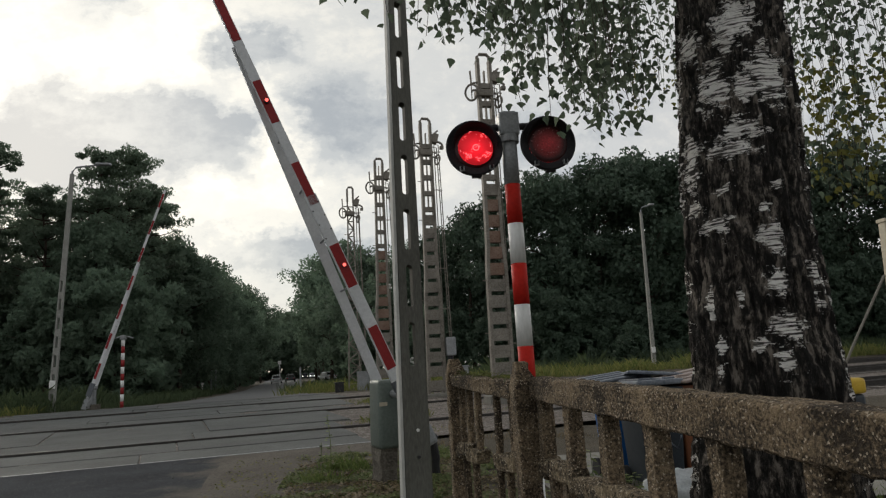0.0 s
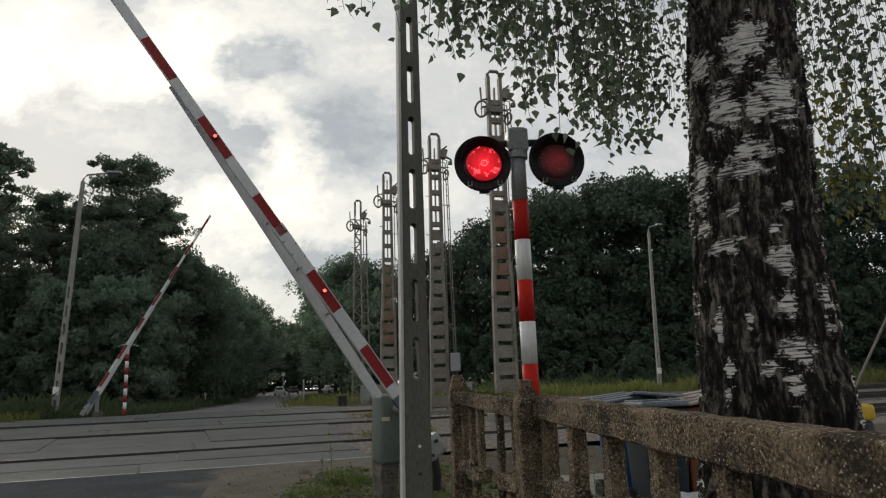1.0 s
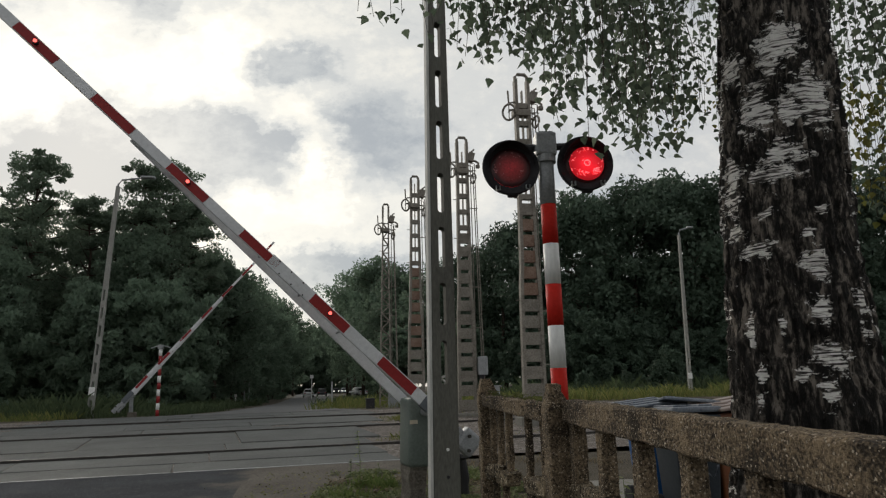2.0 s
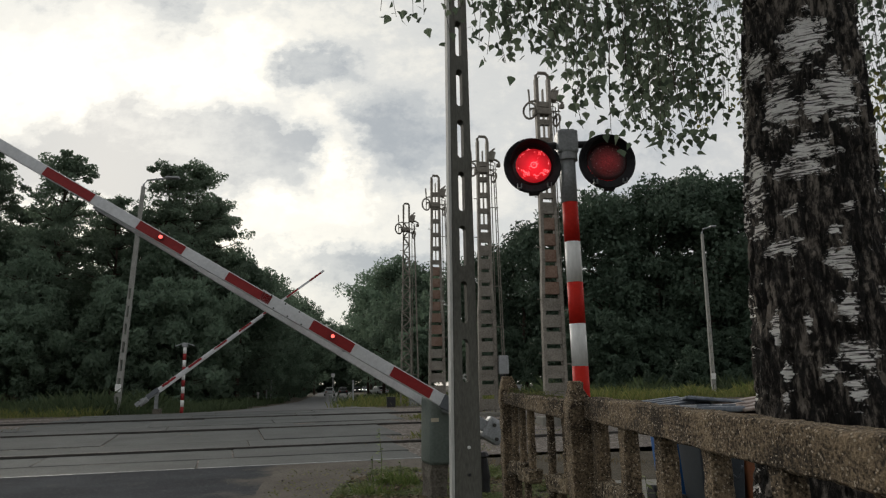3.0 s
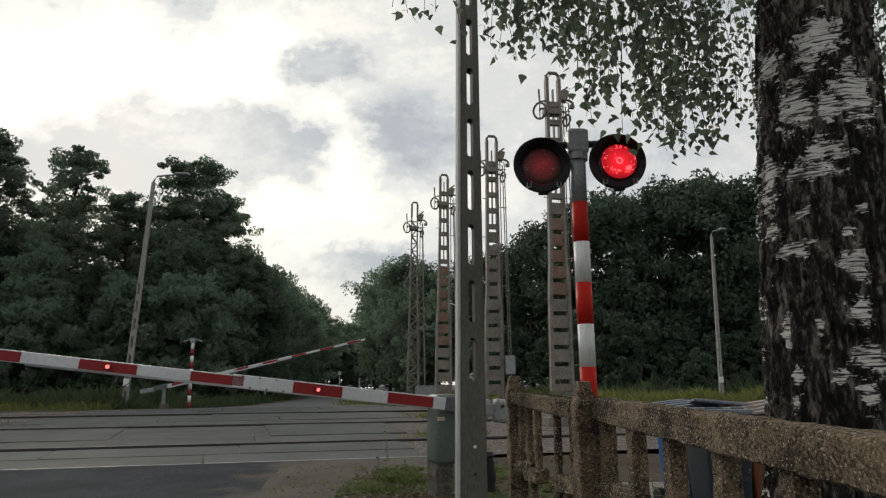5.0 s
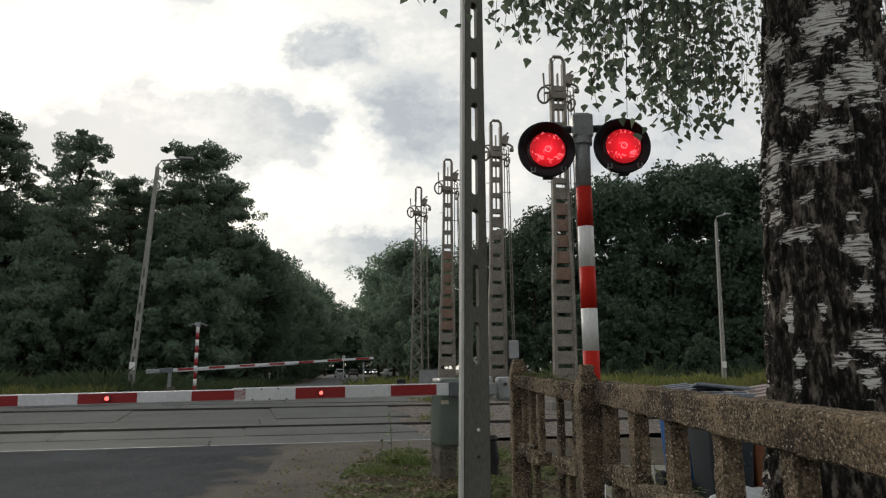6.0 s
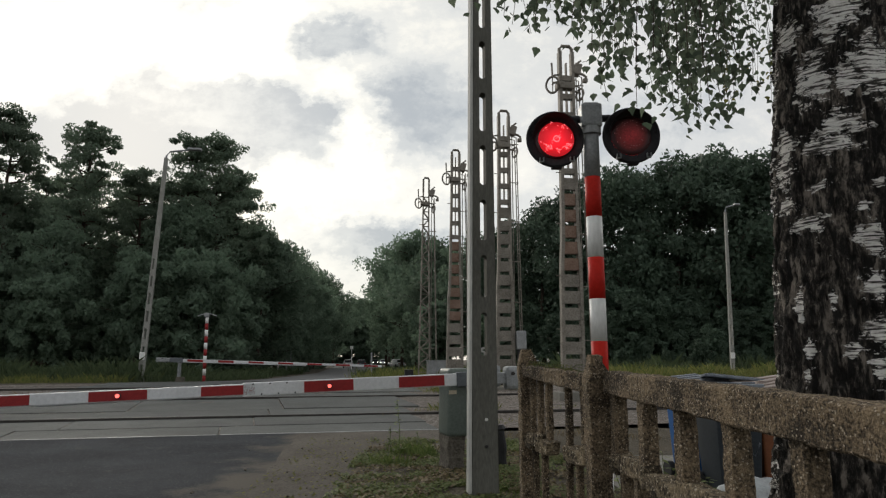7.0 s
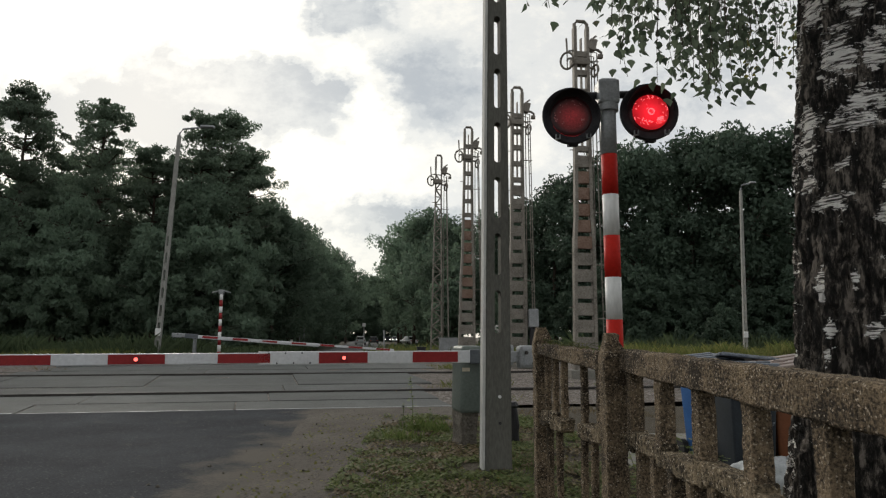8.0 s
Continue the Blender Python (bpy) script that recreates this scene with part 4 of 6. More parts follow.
for k in range(70):
    s = rng.uniform(0.08, 0.9)
    p = Vector((P1[0] + (P2[0] - P1[0]) * s, P1[1] + (P2[1] - P1[1]) * s, 1.272 - 0.04 * s))
    q = p + Vector((rng.uniform(-0.07, 0.07), rng.uniform(-0.09, 0.09), rng.uniform(-0.03, 0.035)))
    tube(bm, [p + Vector((0, 0, 0.004)), (p + q) / 2 + Vector((0, 0, 0.015)), q], 0.002, 3, False)
litter = new("dry_litter", to_mesh("dry_litter", bm, M_DRYGRASS))
tagged(litter, "dry brown birch litter lying on the fence rail", "litter", kind="stuff")


# ---- birch by the fence ----
def build_birch():
    root = thing("birch_tree", pose(1.958, 3.05, 0), "old birch with dark furrowed bark and white peeling patches", "tree")
    rings, segs, h = 420, 200, 4.6
    z0 = -0.2
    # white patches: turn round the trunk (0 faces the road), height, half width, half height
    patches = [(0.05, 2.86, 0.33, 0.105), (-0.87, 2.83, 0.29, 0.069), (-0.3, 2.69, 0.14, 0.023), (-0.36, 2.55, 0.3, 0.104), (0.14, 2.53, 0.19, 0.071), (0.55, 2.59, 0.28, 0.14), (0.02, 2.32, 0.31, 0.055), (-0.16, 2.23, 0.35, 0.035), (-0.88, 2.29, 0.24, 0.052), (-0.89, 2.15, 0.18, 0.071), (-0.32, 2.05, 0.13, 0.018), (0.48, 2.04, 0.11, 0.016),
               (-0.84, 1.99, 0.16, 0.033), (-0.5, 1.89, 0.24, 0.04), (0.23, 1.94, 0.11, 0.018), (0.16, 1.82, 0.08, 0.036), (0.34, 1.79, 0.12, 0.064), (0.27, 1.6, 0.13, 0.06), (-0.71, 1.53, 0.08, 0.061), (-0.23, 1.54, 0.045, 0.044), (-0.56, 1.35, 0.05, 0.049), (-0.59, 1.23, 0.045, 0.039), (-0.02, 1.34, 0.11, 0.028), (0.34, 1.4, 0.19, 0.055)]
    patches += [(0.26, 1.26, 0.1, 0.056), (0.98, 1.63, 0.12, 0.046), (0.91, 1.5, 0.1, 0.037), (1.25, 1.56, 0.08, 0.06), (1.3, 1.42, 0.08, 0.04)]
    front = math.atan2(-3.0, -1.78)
    verts, faces, white = [], [], []
    for j in range(rings + 1):
        z = z0 + (h - z0) * j / rings
        cx, cy = 0.037 * (z - 1.5) + 0.03 * max(0.0, (min(z, 3.4) - 2.2) / 0.72) ** 1.3, 0.02 * (z - 1.5)
        r = 0.283 + 0.045 * (2.0 - z) * (0.5 if z > 2 else 1.0)
        r += 0.16 * math.exp(-max(0, z) * 2.6)
        for i in range(segs):
            a = i * math.tau / segs
            ca, sa = math.cos(a), math.sin(a)
            q = Vector((ca * 0.33, sa * 0.33, z))
            low = noise.noise((q.x * 3, q.y * 3, z * 1.2)) * 0.022 + noise.noise((q.x * 9, q.y * 9, z * 3.0)) * 0.012
            ridge = noise.noise((q.x * 25, q.y * 25, z * 5.6 + 0.6 * noise.noise((q.x * 8, q.y * 8, z * 6))))
            ridge2 = noise.noise((q.x * 62, q.y * 62, z * 34))
            w = 0.0
            t = (a - front + math.pi) % math.tau - math.pi
            for pt, pz, hw, hh in patches:
                e = ((t - pt) / hw) ** 2 + ((z - pz) / hh) ** 2
                if e < 4:
                    w = max(w, 0.72 - 0.36 * math.sqrt(e))
            if abs(t) > 1.15:
                w = max(w, 0.20 + 0.35 * noise.noise((q.x * 4 + 7, q.y * 4, z * 4)))
            rough_ = 1.0 - 0.75 * min(1, max(0, w - 0.25) * 4)
            f = r + low + rough_ * (0.022 * ridge - 0.075 * max(0, 0.22 - abs(ridge)) + 0.012 * ridge2)
            verts.append((cx + ca * f, cy + sa * f, z))
            white.append(w)
    for j in range(rings):
        for i in range(segs):
            k = (i + 1) % segs
            faces.append((j * segs + i, j * segs + k, (j + 1) * segs + k, (j + 1) * segs + i))
    me = bpy.data.meshes.new("trunk")
    me.from_pydata(verts, [], faces)
    at = me.attributes.new("white", "FLOAT", "POINT")
    at.data.foreach_set("value", white)
    me.materials.append(M_BIRCH)
    for p in me.polygons:
        p.use_smooth = True
    trunk = new("trunk", me)
    trunk.parent = root
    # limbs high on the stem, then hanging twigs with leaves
    rng = random.Random(21)
    bm_l = fresh()
    bm_twig, leaf_v, leaf_f = fresh(), [], []
    yel_v, yel_f = [], []
    skirt = [(-0.35, 3.06), (0.0, 2.93), (0.30, 2.90), (0.42, 2.98), (0.55, 2.68), (0.70, 2.86), (0.9, 2.58), (1.05, 2.45), (1.25, 2.27), (1.40, 2.35), (1.55, 2.45), (1.8, 2.5), (2.1, 2.25), (2.5, 2.0), (3.0, 1.95), (3.6, 1.9)]
    sx, sz = zip(*skirt)

    def leaf(store_v, store_f, p, size):
        yaw, droop, roll = rng.uniform(0, math.tau), rng.uniform(0.5, 1.45), rng.uniform(-0.9, 0.9)
        d = Vector((math.cos(yaw) * math.cos(droop), math.sin(yaw) * math.cos(droop), -math.sin(droop)))
        s = d.cross(Vector((0, 0, 1))).normalized()
        s = Matrix.Rotation(roll, 3, d) @ s
        n = d.cross(s)
        k = len(store_v)
        L, W = size, size * 0.42
        outline = ((0.14, 0.0), (0.24, 0.80), (0.42, 1.0), (0.70, 0.55))
        pts = [p + d * L * a + s * W * b + n * L * 0.06 * b for a, b in outline] + [p + d * L * 1.12] + [p + d * L * a - s * W * b + n * L * 0.06 * b for a, b in outline[:0:-1]]
        store_v.extend(pts)
        store_f.extend([(k, k + 1, k + 2, k + 3, k + 4), (k, k + 4, k + 5, k + 6, k + 7)])

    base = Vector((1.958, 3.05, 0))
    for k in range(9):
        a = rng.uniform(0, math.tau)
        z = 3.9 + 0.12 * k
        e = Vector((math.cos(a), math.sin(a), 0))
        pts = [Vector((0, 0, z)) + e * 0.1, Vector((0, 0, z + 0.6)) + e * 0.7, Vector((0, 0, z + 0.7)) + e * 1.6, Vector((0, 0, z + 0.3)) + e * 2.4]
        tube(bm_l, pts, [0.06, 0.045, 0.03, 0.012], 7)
    for k in range(262):
        u = rng.random()
        if u < 0.07:
            x = rng.uniform(-0.35, 0.5)
        elif u < 0.56:
            x = 0.48 + 1.25 * rng.random()
        else:
            x = rng.uniform(2.05, 3.9)
        y = rng.uniform(2.75, 3.7) if x < 1.4 else (rng.uniform(3.3, 3.9) if x < 1.9 else rng.uniform(3.0, 5.2))
        low = float(np.interp(x * 3.0 / (y - 0.1) if x < 1.9 else x * 3.4 / y, sx, sz)) + abs(rng.gauss(0, 0.20)) + 0.03
        low = 1.34 + (low - 1.34) * (y / 3.0)
        top = 3.55 + rng.uniform(0, 0.5) + (y - 3.0) * 0.7
        if low > top - 0.1:
            continue
        drift = Vector((rng.uniform(-0.12, 0.12), rng.uniform(-0.1, 0.1), 0))
        n = max(3, int((top - low) / 0.058))
        pts = []
        for i in range(n + 1):
            f = i / n
            p = Vector((x, y, top + (low - top) * f)) + drift * f + Vector((noise.noise((k, f * 3, 0)), noise.noise((k, f * 3, 9)), 0)) * 0.07 - base
            pts.append(p)
        tube(bm_twig, pts[::3] if len(pts) > 5 else pts, 0.0016, 3, False)
        for p in pts[1:]:
            for _ in range(1 if rng.random() < 0.6 else 2):
                q = p + Vector((rng.gauss(0, 0.028), rng.gauss(0, 0.028), rng.gauss(0, 0.014)))
                yellow = x > 2.3 and q.z < 1.34 + 1.45 * y / 3.0 and rng.random() < 0.55
                leaf(yel_v if yellow else leaf_v, yel_f if yellow else leaf_f, q, rng.uniform(0.034, 0.058))
    # the upper stem and crown
    stem = [Vector((0.032 * (z - 1.5), 0.02 * (z - 1.5), z)) for z in (4.4, 6.0, 8.0, 10.0, 12.0)]
    tube(bm_l, stem, [0.20, 0.16, 0.11, 0.06, 0.02], 14)
    for k in range(150):
        a, z = rng.uniform(0, math.tau), rng.uniform(5.2, 12.2)
        reach = rng.uniform(0.3, 1.0) * (0.6 + 2.3 * math.sin(math.pi * min(1, (13.0 - z) / 8.5)))
        c = Vector((math.cos(a) * reach, math.sin(a) * reach, z))
        if k % 4 == 0:
            tube(bm_l, [Vector((0.1, 0.1, z - 0.8)), c * 0.6 + Vector((0, 0, 0.4 * z - 0.1)), c], [0.04, 0.025, 0.008], 5)
        for _ in range(26):
            q = c + Vector((rng.gauss(0, 0.32), rng.gauss(0, 0.32), rng.gauss(0, 0.35)))
            leaf(leaf_v, leaf_f, q, rng.uniform(0.06, 0.10))
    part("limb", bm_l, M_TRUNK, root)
    tagged(part("twig", bm_twig, M_TRUNK, root, "thin hanging twigs"), kind="stuff")
    for v, f, mat, lab in ((leaf_v, leaf_f, M_LEAF_BIRCH, "hanging green birch leaves"), (yel_v, yel_f, M_LEAF_YELLOW, "yellowing birch leaves")):
        me = bpy.data.meshes.new("foliage")
        me.from_pydata(v, [], f)
        me.materials.append(mat)
        ob = new("foliage", me)
        ob.parent = root
        tagged(ob, lab)


build_birch()


# ---- railway semaphore masts, seen from their sides ----
def build_mast(m, h, wb, wt, lattice, label, rusty=()):
    """Two tapering channels joined by plates (or by zigzag bars), a loop top, a ladder on brackets, lamp gear at the head."""
    root = thing("signal_mast", m, label, "signal mast", "semaphore masts")

    def hw(z):
        k = z / h
        return (wb + (wt - wb) * min(1, k * 1.25)) / 2 + (0.035 if z < 0.36 * h and not lattice else 0)

    c = 0.03 if lattice else 0.045
    for s in (-1, 1):
        bm = fresh()
        steps = 14
        rings = []
        for k in range(steps + 1):
            z = h * 0.98 * k / steps
            x = s * hw(z)
            d = 0.10 if not lattice else 0.05
            rings.append([bm.verts.new((x + a, b, z)) for a, b in ((-c, -d), (c, -d), (c, d), (-c, d))])
        for r0, r1 in zip(rings, rings[1:]):
            for q in range(4):
                bm.faces.new((r0[q], r0[(q + 1) % 4], r1[(q + 1) % 4], r1[q]))
        bm.faces.new(rings[0][::-1]), bm.faces.new(rings[-1])
        part("channel", bm, M_MAST, root)
    if lattice:
        bm = fresh()
        n = 24
        for k in range(n):
            za, zb = h * 0.9 * k / n, h * 0.9 * (k + 1) / n
            s = 1 if k % 2 else -1
            for y in (-0.05, 0.05):
                tube(bm, [(s * hw(za), y, za), (-s * hw(zb), y, zb)], 0.026, 4)
                tube(bm, [(-hw(zb), y, zb), (hw(zb), y, zb)], 0.014, 4)
        part("lacing", bm, M_MAST, root)
    else:
        z, k = 0.1, 0
        while z < h * 0.93:
            upper = z > h * 0.60
            ph = 0.16 if upper else 0.34
            w = hw(z + ph / 2)
            bm = fresh()
            box(bm, -w, w, -0.075, -0.06, z, z + ph, 0.004)
            box(bm, -w, w, 0.06, 0.075, z, z + ph, 0.004)
            part("batten_plate", bm, M_RUST if rusty and rusty[0] < z < rusty[1] else M_MAST, root)
            if upper:
                bm = fresh()
                box(bm, -0.018, 0.018, -0.06, 0.06, z, z + 0.56)
                part("pull_rod", bm, M_MAST, root)
            z += 0.56 if upper else 0.46
            k += 1
    # loop at the head
    w = hw(h)
    bm = fresh()
    tube(bm, [(-w, 0, h - 0.7), (-w, 0, h - 0.08), (-w * 0.6, 0, h), (w * 0.6, 0, h), (w, 0, h - 0.08), (w, 0, h - 0.7)], 0.05, 6)
    part("head_loop", bm, M_MAST, root)
    bm = fresh()
    box(bm, -w - 0.12, w + 0.05, -0.14, 0.14, h - 1.35, h - 1.15, 0.03)
    part("bearing_box", bm, M_MAST, root)
    bm = fresh()
    box(bm, -0.11, 0.11, -0.12, 0.12, -0.17, 0.17, 0.03, pose(w + 0.15, 0, h - 0.72, 0, 14, 0))
    part("arm_bearing", bm, M_MAST, root)
    bm = fresh()
    tube(bm, [(-w - 0.02, 0, h - 0.9), (-w - 0.22, 0, h - 0.93), (-w - 0.24, 0, h - 0.55)], 0.03, 6)
    part("rod_guide", bm, M_MAST, root)
    bm = fresh()
    tube(bm, [(w + 0.1, 0, h - 0.80), (w + 0.32, 0, h - 0.85), (w + 0.42, 0, h - 0.92), (w + 0.40, 0, h - 1.08)], 0.04, 7)
    box(bm, w + 0.32, w + 0.46, -0.06, 0.06, h - 1.10, h - 0.98, 0.02)
    part("signal_lamp", bm, M_MAST, root)
    # the wire's pulley hangs out on a bracket; a smaller, steeper one guides it down the ladder's side
    for zc, xx, rad, axis in ((h - 1.22, -w - 0.22, 0.23, (0.80, 0.58, 0.25)), (h - 1.48, w + 0.22, 0.17, (0.95, 0.30, 0.0))):
        bm = fresh()
        ring(bm, (xx, 0, zc), axis, rad, 0.034, 18, 5)
        tube(bm, [(xx, 0, zc - rad), (xx, 0, zc + rad)], 0.016, 4)
        side = -1 if xx < 0 else 1
        tube(bm, [(side * w, 0, zc + 0.10), (xx, 0, zc + 0.06), (xx, 0, zc)], 0.035, 5)
        tube(bm, [(side * w, 0, zc + rad + 0.12), (xx, 0, zc + rad + 0.05)], 0.02, 5)
        part("pulley_wheel", bm, M_MAST, root)
    bm = fresh()
    box(bm, w, w + 0.24, -0.08, 0.08, h - 0.78, h - 0.62, 0.02)
    tube(bm, [(w + 0.05, 0, h - 0.62), (w + 0.28, 0, h - 0.42)], 0.03, 5)
    part("crank", bm, M_MAST, root)
    bm = fresh()
    tube(bm, [(w + 0.13, 0.05, h - 0.75), (w + 0.15, 0.05, h * 0.5), (w + 0.17, 0.05, 0.5)], 0.017, 5)
    part("signal_wire_rod", bm, M_MAST, root)
    # ladder
    lad = None
    for y in (-0.14, 0.14):
        bm = fresh()
        tube(bm, [(hw(0.8) + 0.30, y, 0.9), (hw(h) + 0.24, y, h - 1.0), (hw(h) + 0.1, y, h - 0.97)], 0.018, 5)
        lad = part("ladder_stile", bm, M_MAST, root)
    z = 1.2
    while z < h - 1.1:
        bm = fresh()
        x = hw(0.8) + 0.30 + (hw(h) - hw(0.8) - 0.06) * (z - 0.9) / (h - 1.9)
        tube(bm, [(x, -0.14, z), (x, 0.14, z)], 0.012, 4)
        part("rung", bm, M_MAST, lad)
        z += 0.40
    for k in range(6):
        z = 1.4 + (h - 2.6) * k / 5
        bm = fresh()
        tube(bm, [(hw(z), 0, z), (hw(z) + 0.34, 0, z)], 0.016, 4)
        part("bracket", bm, M_MAST, root)
        bm = fresh()
        tube(bm, [(-hw(z), 0, z + 0.3), (-hw(z) - 0.16, 0, z + 0.3)], 0.014, 4)
        part("bracket", bm, M_MAST, root)
    bm = fresh()
    box(bm, -wb / 2 - 0.25, wb / 2 + 0.25, -0.35, 0.35, -0.5, 0.02, 0.03)
    part("footing", bm, M_CONCRETE, root)
    return root


MASTS = [((-0.40, 30.0), 9.25, 0.50, 0.26, True, "tall latticed steel semaphore mast with a ladder", ()),
         ((0.84, 26.0), 9.30, 0.52, 0.30, False, "plated semaphore mast with patches of rust and a ladder", (2.0, 5.2)),
         ((2.38, 22.0), 9.42, 0.46, 0.34, False, "grey plated steel semaphore mast with a ladder", ()),
         ((3.83, 18.3), 9.98, 0.495, 0.37, False, "weathered plated semaphore mast with rusty plates and a ladder", (3.2, 5.4))]
for (x, y), h, wb, wt, lat, lab, rust in MASTS:
    build_mast(pose(x, y, 0.42 if y > 18 else 0.28, 0, 0.6, 6), h, wb, wt, lat, lab, rust)


def cabinet(x, y, z, w, d, h, label, mat=M_GALV):
    root = thing("relay_cabinet", pose(x, y, z, 0, 0, 8), label, "cabinet")
    bm = fresh()
    box(bm, -w / 2, w / 2, -d / 2, d / 2, 0, h, 0.02)
    body = part("body", bm, mat, root)
    bm = fresh()
    box(bm, -w / 2 - 0.03, w / 2 + 0.03, -d / 2 - 0.03, d / 2 + 0.03, h, h + 0.04, 0.01)
    part("roof", bm, mat, root)
    bm = fresh()
    box(bm, -w / 2 + 0.04, w / 2 - 0.04, -d / 2 - 0.012, -d / 2 - 0.002, 0.05, h - 0.05, 0.004)
    door = part("door", bm, mat, root)
    bm = fresh()
    box(bm, w / 2 - 0.1, w / 2 - 0.07, -d / 2 - 0.03, -d / 2 - 0.012, h * 0.45, h * 0.6)
    part("handle", bm, M_BLACK, door)
    return root


cabinet(0.15, 29.0, 0.40, 0.80, 0.5, 0.85, "pale grey relay cabinet at the foot of the latticed mast")
cabinet(-1.0, 28.2, 0.42, 0.35, 0.3, 0.45, "small dark switch box in the grass", M_BLACK)
cabinet(3.24, 22.2, 0.35, 0.40, 0.35, 0.9, "small grey trackside cabinet by the masts")

# signal repeater box bracketed from the third mast
rep = thing("track_telephone", pose(2.86, 21.9, 0.38), "pale grey telephone box on a dark post by the masts", "telephone box")
bm = fresh()
tube(bm, [(0, 0, -0.1), (0, 0, 1.3)], 0.09, 8)
part("post", bm, M_BLACK, rep)
bm = fresh()
box(bm, -0.12, 0.20, -0.16, 0.16, 1.25, 1.85, 0.04)
part("box", bm, M_GALV, rep)


# ---- lamp posts ----
def lamp_post(m, h, arm, label, foot):
    root = thing("street_lamp", m, label, "street lamp", "street lamps")
    bm = fresh()
    for s in (-1, 1):
        rings = []
        for k in range(3):
            z = h * k / 2
            w = foot * (1 - 0.5 * z / h)
            rings.append([bm.verts.new((s * a, b, z + (-0.6 if k == 0 else 0))) for a, b in ((w * 0.45, -0.07), (w, -0.07), (w, 0.07), (w * 0.45, 0.07))])
        for r0, r1 in zip(rings, rings[1:]):
            for q in range(4):
                bm.faces.new((r0[q], r0[(q + 1) % 4], r1[(q + 1) % 4], r1[q]))
        bm.faces.new(rings[-1])
    for k in range(13):
        z = h * k / 13
        w = foot * (1 - 0.5 * z / h)
        box(bm, -w * 0.5, w * 0.5, -0.06, 0.06, z, z + (0.28 if k < 7 else h / 13))
    bmesh.ops.recalc_face_normals(bm, faces=bm.faces)
    part("pole", bm, M_LAMPPOST, root)
    bm = fresh()
    tube(bm, [(0, 0, h - 0.3), (0, 0, h + 0.1), (arm * 0.12, 0, h + 0.28), (arm * 0.6, 0, h + 0.36), (arm, 0, h + 0.42)], 0.04, 8)
    part("arm", bm, M_GALV, root)
    bm = fresh()
    box(bm, arm * 0.75, arm * 1.25, -0.12, 0.12, h + 0.38, h + 0.48, 0.04, None)
    part("lantern", bm, M_GALV, root)
    bm = fresh()
    box(bm, -0.11, 0.11, -0.12, -0.075, 0.9, 1.2, 0.02)
    part("fuse_box", bm, M_WHITE, root)


lamp_post(pose(-11.60, 27.0, 0.45, 0, 2.7, 0), 9.25, 1.15, "leaning concrete street lamp with a thin curved arm", 0.118)
lamp_post(pose(15.15, 34.0, 0.42, 0, 1.5, 0), 8.5, 0.62, "slotted concrete street lamp at the forest edge", 0.105)


# ---- wheeled bins behind the fence ----
def wheelie_bin(m, body_mat, lid_mat, label, lid_tilt):
    root = thing("wheeled_bin", m, label, "bin", "wheeled bins")
    bm = fresh()
    box(bm, -0.235, 0.235, -0.27, 0.27, 0.06, 0.98, 0.03)
    for v in bm.verts:
        k = (0.98 - v.co.z) / 0.92
        v.co.x *= 1 - 0.18 * k
        v.co.y *= 1 - 0.22 * k
    part("body", bm, body_mat, root, "", True)
    bm = fresh()
    box(bm, -0.245, 0.245, -0.285, 0.285, 0.94, 0.985, 0.015)
    part("rim", bm, body_mat, root)
    bm = fresh()
    box(bm, -0.25, 0.25, -0.60, 0.0, -0.01, 0.045, 0.02)
    for k in (-0.13, 0.13):
        box(bm, k - 0.07, k + 0.07, -0.52, -0.06, 0.045, 0.065, 0.008)
    lid = part("lid", bm, lid_mat, root)
    lid.matrix_basis = pose(0, 0.30, 1.0, -lid_tilt, 0, 0)
    bm = fresh()
    tube(bm, [(-0.22, 0.35, 1.01), (0.22, 0.35, 1.01)], 0.018, 8)
    part("handle", bm, M_BLACK, root)
    for s in (-0.24, 0.24):
        bm = fresh()
        tube(bm, [(s - 0.03, 0.22, 0.1), (s + 0.03, 0.22, 0.1)], 0.1, 16)
        part("wheel", bm, M_RUBBER, root)
    return root


wheelie_bin(pose(2.93, 7.45, 0.0, 0, 0, 6), M_BIN_BLUE, M_LID_BLUE, "blue plastic wheeled bin with a dusty lid", 4)
wheelie_bin(pose(2.98, 6.80, 0.0, 0, 0, 3), M_BIN_DARK, M_LID_BLUE, "dark grey plastic wheeled bin with a dusty lid", 2)
wheelie_bin(pose(3.47, 6.88, 0.0, 0, 0, -3), M_BIN_BROWN, M_LID_BROWN, "brown plastic wheeled bin with a faded lid", 3)



def loose_lid(m, mat, label):
    """A bin lid thrown back over its neighbours: a shallow ribbed tray."""
    root = thing("bin_lid", m, label, "bin lid", "loose bin lids")
    bm = fresh()
    box(bm, -0.29, 0.29, -0.26, 0.26, 0.0, 0.028, 0.012)
    part("panel", bm, mat, root)
    for k in (-0.15, 0.0, 0.15):
        bm = fresh()
        box(bm, -0.25, 0.25, k - 0.03, k + 0.03, 0.024, 0.040, 0.006)
        part("rib", bm, mat, root)


loose_lid(pose(2.78, 7.35, 1.075, 3, -5, 12), M_LID_BLUE, "dusty pale blue bin lid lying slantwise over a bin")
loose_lid(pose(3.18, 7.12, 1.085, -4, 6, -14), M_LID_BLUE, "dusty pale blue bin lid lying slantwise over a bin")
loose_lid(pose(3.46, 6.78, 1.065, 5, -7, 9), M_LID_BROWN, "faded brown bin lid lying slantwise over a bin")

sack = thing("refuse_sack", pose(2.93, 6.20, -0.06), "crumpled pale plastic sack lying before the bins", "sack")
bm = fresh()
